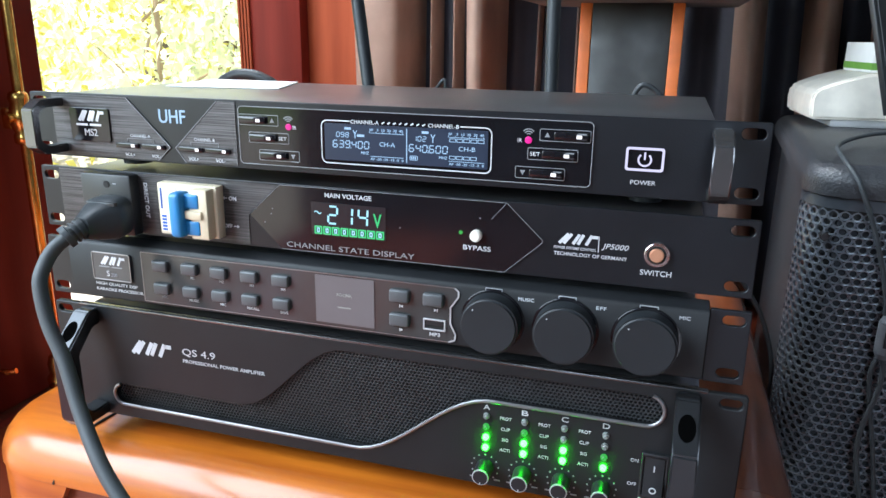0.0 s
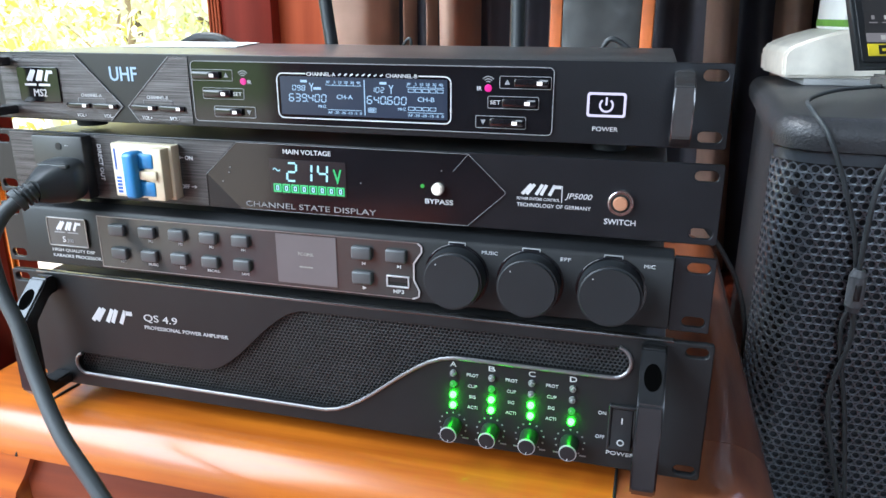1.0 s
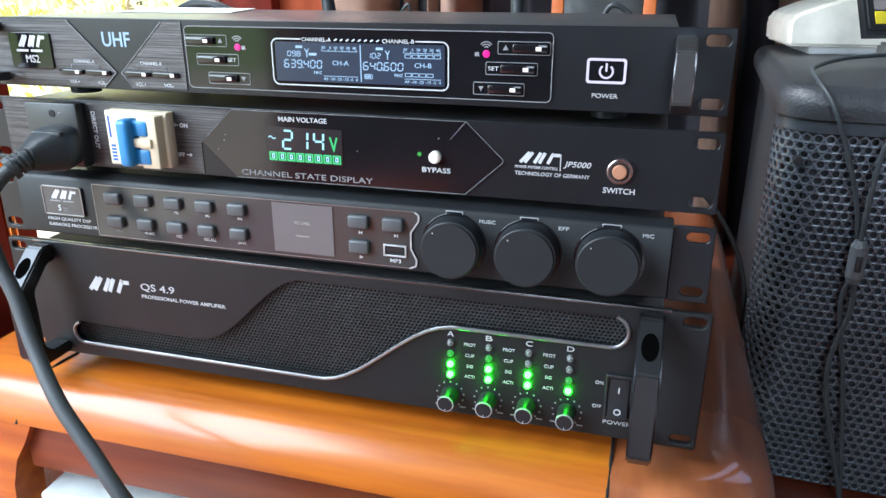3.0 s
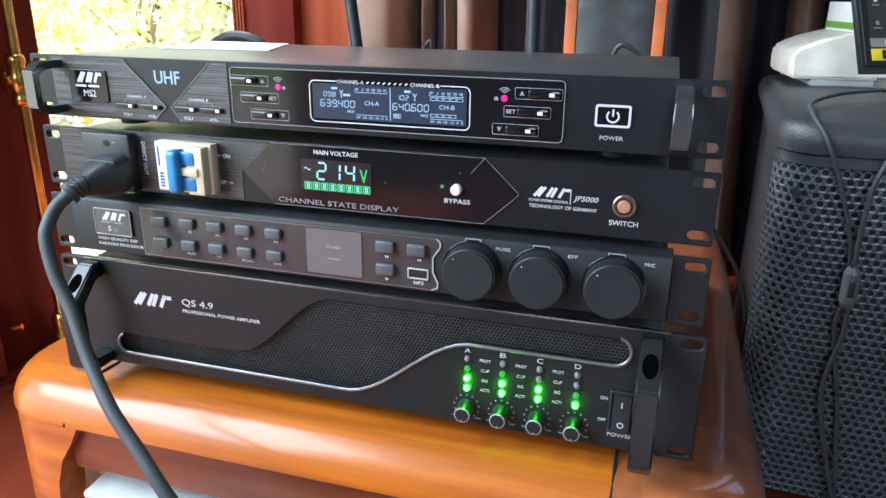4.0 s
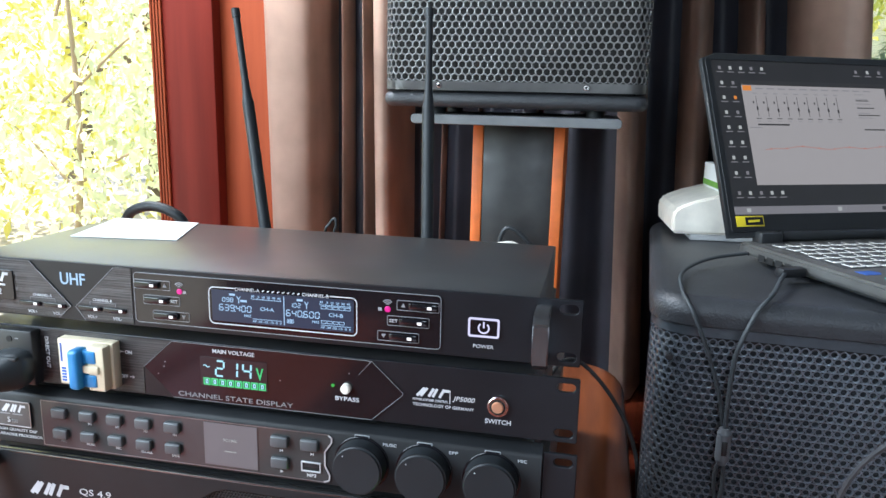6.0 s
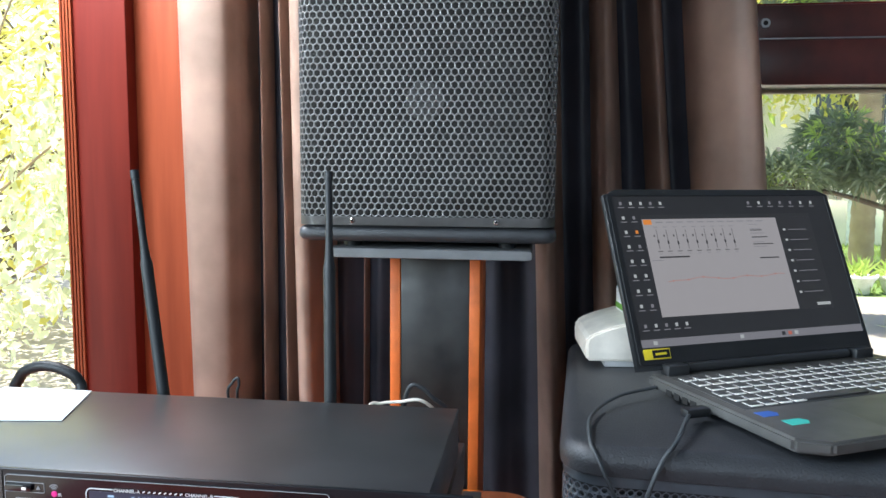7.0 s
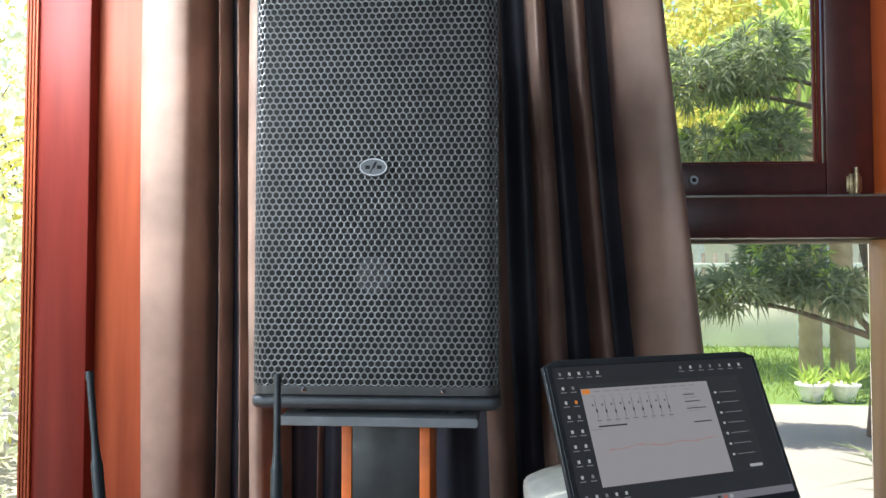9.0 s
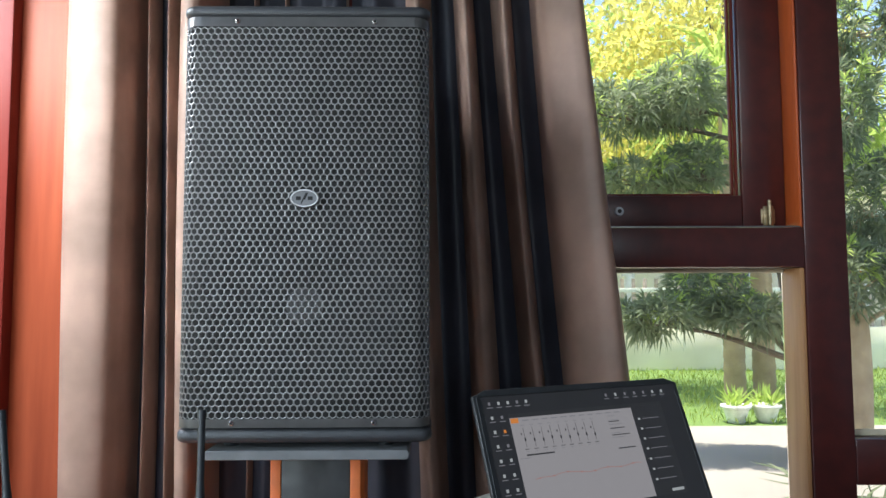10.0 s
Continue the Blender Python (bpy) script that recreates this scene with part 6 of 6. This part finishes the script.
def blades(points, dirs, length, width, droop=0.25):
    """Narrow leaves as folded strips: two quads each."""
    n = len(points)
    d = dirs / np.linalg.norm(dirs, axis=1, keepdims=True)
    side = np.cross(d, nr.normal(size=(n, 3)))
    side /= np.linalg.norm(side, axis=1, keepdims=True)
    L = (length * nr.uniform(0.7, 1.25, n))[:, None]
    w = (width * nr.uniform(0.8, 1.2, n))[:, None]
    mid = points + d * L * 0.5
    tip = points + d * L - np.array([0, 0, 1]) * L * droop
    v = np.stack([points, mid + side * w / 2, tip, mid - side * w / 2], 1).reshape(-1, 3)
    return v, [(4 * k, 4 * k + 1, 4 * k + 2, 4 * k + 3) for k in range(n)]


def rosettes(centre, radii, count, leaves, length, width, flat=0.0):
    """Tufts of strap leaves at twig ends spread through a flattened cloud."""
    u = nr.normal(size=(count, 3))
    u /= np.linalg.norm(u, axis=1, keepdims=True)
    r = nr.uniform(0.35, 1.0, count)[:, None] ** 0.6
    c = np.array(centre) + u * r * np.array(radii)
    c[:, 2] += 0.10 * radii[2] * np.sin(c[:, 0] * 9)
    p = np.repeat(c, leaves, 0)
    d = nr.normal(size=(count * leaves, 3)) + np.repeat(u, leaves, 0) * 0.9 + np.array([0, 0, 0.5])
    return blades(p, d, length, width)


def merge(sets):
    vs, fs, o = [], [], 0
    for v, f in sets:
        vs.append(v)
        fs += [tuple(i + o for i in q) for q in f]
        o += len(v)
    return np.concatenate(vs), fs


def garden_pine(x, y, pads, trunk_r, label, name="tree", bark=None):
    bark = bark or BARK
    t = thing(name, x, y, GROUND, 0, label, "tree")
    h = max(p[2] for p in pads)
    part("trunk", tube([(0, 0, 0), (0.04, 0.02, h * 0.3), (-0.05, 0.03, h * 0.6), (0.03, 0, h * 0.95)], lambda s: trunk_r * (1.15 - 0.85 * s), 12), bark, t)
    for px, py, pz, rx, ry, rz, cnt in pads:
        part("limb", tube([(0, 0, max(pz - 0.25, 0.1)), (px * 0.5, py * 0.5, pz - 0.12), (px, py, pz - rz * 0.3)], lambda s: min(trunk_r, 0.05) * (0.4 - 0.28 * s), 8), bark, t)
        for k in range(5):
            a = 1.26 * k
            part("twig", tube([(px * 0.6, py * 0.6, pz - 0.10), (px + rx * 0.35 * math.cos(a), py + ry * 0.35 * math.sin(a), pz - rz * 0.4), (px + rx * 0.75 * math.cos(a), py + ry * 0.75 * math.sin(a), pz - rz * 0.1)], lambda s: min(trunk_r, 0.05) * (0.14 - 0.09 * s), 6), bark, t)
    v, f = merge([rosettes((px, py, pz), (rx, ry, rz), int(cnt * 0.55), 17, 0.10, 0.012) for px, py, pz, rx, ry, rz, cnt in pads])
    tagged(part("crown", sheet_mesh("crown", v, f, LEAF), LEAF, t, "dark strap-leaved cloud pads"), kind="stuff")
    v, f = merge([rosettes((px, py, pz + rz * 0.5), (rx * 0.95, ry * 0.95, rz * 0.6), max(4, cnt // 9), 12, 0.08, 0.012) for px, py, pz, rx, ry, rz, cnt in pads])
    tagged(part("young_shoots", sheet_mesh("shoots", v, f, LEAF_BRIGHT), LEAF_BRIGHT, t, "bright young shoots"), kind="stuff")
    return t


# (offset x, y, height above ground, radii, tufts)
garden_pine(2.28, 3.55, [(-0.74, 0.0, 0.77, 0.24, 0.24, 0.10, 150), (-0.46, 0.05, 0.90, 0.22, 0.25, 0.16, 170), (-0.24, 0.0, 0.78, 0.26, 0.28, 0.09, 150),
                         (-0.96, 0.0, 1.92, 0.26, 0.28, 0.10, 180), (-0.62, 0.0, 2.00, 0.26, 0.30, 0.18, 260), (-0.80, 0.1, 1.56, 0.28, 0.28, 0.08, 160), (-0.50, 0.1, 1.61, 0.20, 0.25, 0.12, 130)], 0.05, "clipped dark green garden conifer with flat leaf pads")
garden_pine(2.50, 3.40, [(-0.02, -0.05, 0.98, 0.22, 0.25, 0.18, 200), (0.18, 0.0, 1.40, 0.32, 0.30, 0.24, 260), (-0.06, 0.0, 1.90, 0.24, 0.30, 0.26, 240), (0.14, 0.0, 2.40, 0.30, 0.32, 0.26, 240), (0.42, 0.0, 0.92, 0.22, 0.3, 0.12, 110)], 0.088, "garden conifer with a thick pale trunk and shaggy leaf tufts", bark=PALE_BARK)


def broad_tree(x, y, clouds, trunk_r, material, label, size=0.10):
    bark = PALE_BARK if trunk_r < 0.05 else BARK
    t = thing("tree", x, y, GROUND, 0, label, "tree")
    h = max(c[2] for c in clouds)
    part("trunk", tube([(0, 0, 0), (0.06, 0, h * 0.35), (0, 0.06, h * 0.7), (0, 0, h)], lambda s: trunk_r * (1.1 - 0.8 * s), 12), bark, t)
    sets = []
    for cx, cy, cz, r, cnt in clouds:
        part("limb", tube([(0, 0, cz * 0.6), (cx * 0.5, cy * 0.5, cz * 0.85), (cx, cy, cz)], lambda s: trunk_r * (0.45 - 0.3 * s), 8), bark, t)
        p = np.array((cx, cy, cz)) + nr.normal(size=(cnt, 3)) * r * np.array((0.55, 0.55, 0.45))
        sets.append(blades(p, nr.normal(size=(cnt, 3)) + np.array([0, 0, -0.3]), size, size * 0.5))
    v, f = merge(sets)
    tagged(part("crown", sheet_mesh("crown", v, f, material), material, t, "loose sunlit leaves with gaps"), kind="stuff")
    return t


broad_tree(3.2, 6.6, [(-0.9, -0.4, 3.2, 0.8, 2600), (-0.2, 0, 3.9, 0.9, 1600), (-1.2, 0.2, 2.2, 0.6, 1500), (0.6, 0.1, 3.0, 0.9, 1100), (-0.6, -0.6, 1.7, 0.5, 700)], 0.07, LEAF_YELLOW, "garden tree with yellow-green sunlit leaves", 0.085)
broad_tree(5.2, 9.6, [(-1.2, 0, 3.4, 1.1, 1400), (0, 0.4, 4.6, 1.3, 1500), (1.3, 0, 3.2, 1.1, 1200), (-2.6, 0, 2.6, 0.9, 1000), (-2.2, 0.2, 4.2, 1.2, 1300)], 0.12, LEAF_BRIGHT, "far garden tree with fresh green leaves", 0.18)
broad_tree(-1.9, 2.9, [(-0.1, 0, 1.0, 0.5, 700), (0.4, 0.2, 1.6, 0.55, 700), (-0.5, 0.3, 1.9, 0.6, 700), (0.2, -0.3, 0.55, 0.4, 450), (0.9, 0.3, 0.8, 0.45, 500), (0.3, 0.0, 2.5, 0.6, 600)], 0.012, LEAF_PALE, "leafy garden shrub outside the door", 0.075)
broad_tree(-3.6, 4.4, [(0, 0, 1.4, 0.8, 800), (0.9, 0.3, 2.2, 0.8, 800), (-0.8, 0, 2.4, 0.8, 700), (0.2, 0, 3.3, 0.9, 700), (1.6, 0.2, 1.2, 0.7, 600)], 0.09, LEAF_YELLOW, "yellow-green sunlit garden tree outside the door", 0.10)

broad_tree(-1.55, 1.75, [(0.1, -0.1, 0.35, 0.30, 420), (0.45, 0.1, 0.55, 0.30, 420), (0.0, 0.2, 0.85, 0.35, 480), (0.5, 0.25, 1.05, 0.35, 420), (-0.3, 0.0, 0.6, 0.35, 420), (0.2, 0.1, 1.5, 0.4, 420)], 0.012, LEAF_PALE, "pale sunlit shrub close outside the opening", 0.05)
broad_tree(-1.15, 2.6, [(0.0, 0.0, 0.5, 0.4, 500), (0.4, 0.0, 0.9, 0.4, 500), (-0.3, 0.1, 1.1, 0.45, 500), (0.2, 0.1, 1.6, 0.5, 500), (0.7, 0.1, 0.4, 0.35, 400)], 0.014, LEAF_PALE, "pale yellow-green shrub outside the opening", 0.06)
broad_tree(-2.7, 2.0, [(0.0, 0.0, 0.4, 0.5, 600), (0.5, 0.3, 0.9, 0.5, 600), (-0.4, 0.1, 1.2, 0.5, 600), (0.3, 0.6, 0.3, 0.5, 500), (0.2, -0.5, 0.5, 0.45, 500)], 0.012, LEAF_YELLOW, "fresh green shrub on the paving", 0.07)

palm = thing("palm", -2.3, 3.4, GROUND, 0, "feathery palm with long arching fronds", "palm")
part("trunk", tube([(0, 0, 0), (0.03, 0, 0.5), (0.0, 0, 1.0)], lambda s: 0.06 - 0.02 * s, 12), BARK, palm)
for k in range(11):
    a = 0.57 * k + 0.2
    rib = smooth_line([(0, 0, 1.0), (0.4 * math.cos(a), 0.4 * math.sin(a), 1.5 + 0.1 * (k % 3)), (0.95 * math.cos(a), 0.95 * math.sin(a), 1.55), (1.35 * math.cos(a), 1.35 * math.sin(a), 1.2)], 6)
    fr = part("frond", tube(rib, lambda s: 0.008 - 0.006 * s, 6, smooth=False), BARK, palm)
    pts = np.array([rib[min(len(rib) - 1, 2 + i // 3)] for i in range(3 * (len(rib) - 3))], dtype=float)
    dd = np.tile(np.array((math.cos(a), math.sin(a), -0.4)), (len(pts), 1)) + np.array([(-math.sin(a) * s, math.cos(a) * s, 0) for s in np.where(np.arange(len(pts)) % 2, 1.3, -1.3)])
    v, f = blades(pts + nr.normal(size=pts.shape) * 0.015, dd, 0.34, 0.022, 0.3)
    part("leaflet_spray", sheet_mesh("leaflets", v, f, LEAF_YELLOW), LEAF_YELLOW, fr)

for i, (px, py) in enumerate(((2.40, 4.66), (2.62, 4.68), (3.25, 4.75))):
    p = thing("plant_pot", px, py, GROUND, 20 * i, "white plastic plant pot with a small spiky plant", "plant pot", "row of white pots")
    part("pot", lathe([(0.055, 0.0), (0.060, 0.01), (0.085, 0.09), (0.092, 0.10), (0.104, 0.108), (0.104, 0.124), (0.094, 0.126), (0.088, 0.112)], 32), POT, p)
    part("soil", upright(0, 0, 0.10, 0.112, 0.086, 0.086, 24), BARK, p)
    v, f = blades(np.array([(0, 0, 0.11)] * 44) + nr.normal(size=(44, 3)) * np.array((0.03, 0.03, 0.01)), nr.normal(size=(44, 3)) * np.array((0.5, 0.5, 0.2)) + np.array([0, 0, 1]), 0.17, 0.022, 0.1)
    part("plant", sheet_mesh("plant", v, f, LEAF_BRIGHT), LEAF_BRIGHT, p)

for i, (px, py, r) in enumerate(((2.68, 5.35, 0.085), (2.96, 5.45, 0.09))):
    t = thing("palm_tree", px, py, GROUND, 0, "ringed pale palm trunk with a fan crown", "palm", "palms by the lawn")
    prof = []
    for k in range(26):
        prof += [(r * (1.04 - 0.008 * k), 0.10 * k), (r * (0.96 - 0.008 * k), 0.10 * k + 0.085)]
    part("trunk", lathe(prof, 20), PALE_BARK, t)
    v, f = blades(np.array([(0, 0, 2.6)] * 90) + nr.normal(size=(90, 3)) * 0.05, nr.normal(size=(90, 3)) + np.array([0, 0, 0.4]), 0.9, 0.05, 0.35)
    part("crown", sheet_mesh("fan", v, f, LEAF_BRIGHT), LEAF_BRIGHT, t)

low_palm = thing("fern_clump", 1.78, 2.15, GROUND, 0, "clump of narrow arching leaves by the driveway", "plant")
v, f = blades(np.array([(0, 0, 0.0)] * 46) + nr.normal(size=(46, 3)) * np.array((0.07, 0.07, 0.01)), nr.normal(size=(46, 3)) * np.array((0.7, 0.7, 0.2)) + np.array([0, 0, 1.0]), 0.42, 0.020, 0.35)
part("leaves", sheet_mesh("leaves", v, f, LEAF), LEAF, low_palm)

gx, gy = nr.uniform(1.2, 8.0, 9000), nr.uniform(4.52, 8.3, 9000)
v, f = blades(np.stack([gx, gy, np.full(9000, GROUND)], 1), nr.normal(size=(9000, 3)) * 0.35 + np.array([0, 0, 1]), 0.07, 0.010, 0.1)
tagged(part("grass", sheet_mesh("grass", v, f, GRASS), GRASS), "short bright green lawn grass", "grass", kind="stuff")

house = thing("neighbour_house", 0, 9.0, GROUND, 0, "pale cream house with columns and a barred fence beyond the lawn", "house")
part("wall", box(-1.0, 12.0, 0.6, 0.9, 0.0, 2.6, 0.01), HOUSE, house)
part("base_course", box(-1.0, 12.0, 0.50, 0.60, 0.0, 0.35, 0.01), CONCRETE, house)
part("roof", prism([(0.2, 2.55), (1.0, 3.3), (3.0, 3.3), (3.0, 2.55)], "x", -1.4, 12.4, 0.01), CONCRETE, house)
for k in range(9):
    part("column", upright(0.2 + 1.35 * k, 0.35, 0.0, 2.6, 0.09, 0.08, 18), POT, house)
for k in range(4):
    w = part("window", box(1.0 + 2.7 * k, 2.0 + 2.7 * k, 0.56, 0.62, 0.9, 2.1, 0.01), POT, house)
    part("pane", box(1.08 + 2.7 * k, 1.92 + 2.7 * k, 0.54, 0.565, 0.98, 2.02), mat("dark_pane", (0.06, 0.07, 0.08), 0.1), w)
fence = thing("fence", 0, 8.5, GROUND, 0, "pale brown barred garden fence with red-topped white posts", "fence")
part("rail", box(0.5, 9.0, -0.015, 0.015, 0.95, 1.0, 0.003), POT, fence)
part("plinth", box(0.3, 9.2, -0.06, 0.06, 0.0, 0.52, 0.01), HOUSE, fence, "low cream rendered wall")
part("rail", box(0.5, 9.0, -0.015, 0.015, 0.60, 0.64, 0.003), POT, fence)
FENCE = mat("weathered_fence_paint", (0.50, 0.40, 0.34), 0.7)
bar = as_mesh("bar", box(-0.022, 0.022, -0.010, 0.010, 0.52, 1.12, 0.002), FENCE)
for k in range(60):
    if k % 12:
        b = part("bar", bar, FENCE, fence)
        b.location = (0.5 + 0.14 * k, 0, 0)
    else:
        b = part("post", box(-0.07, 0.07, -0.07, 0.07, 0.0, 1.15, 0.008), POT, fence)
        b.location = (0.5 + 0.14 * k, 0, 0)
        part("post_cap", box(-0.085, 0.085, -0.085, 0.085, 1.15, 1.24, 0.015), TERRACOTTA, b)
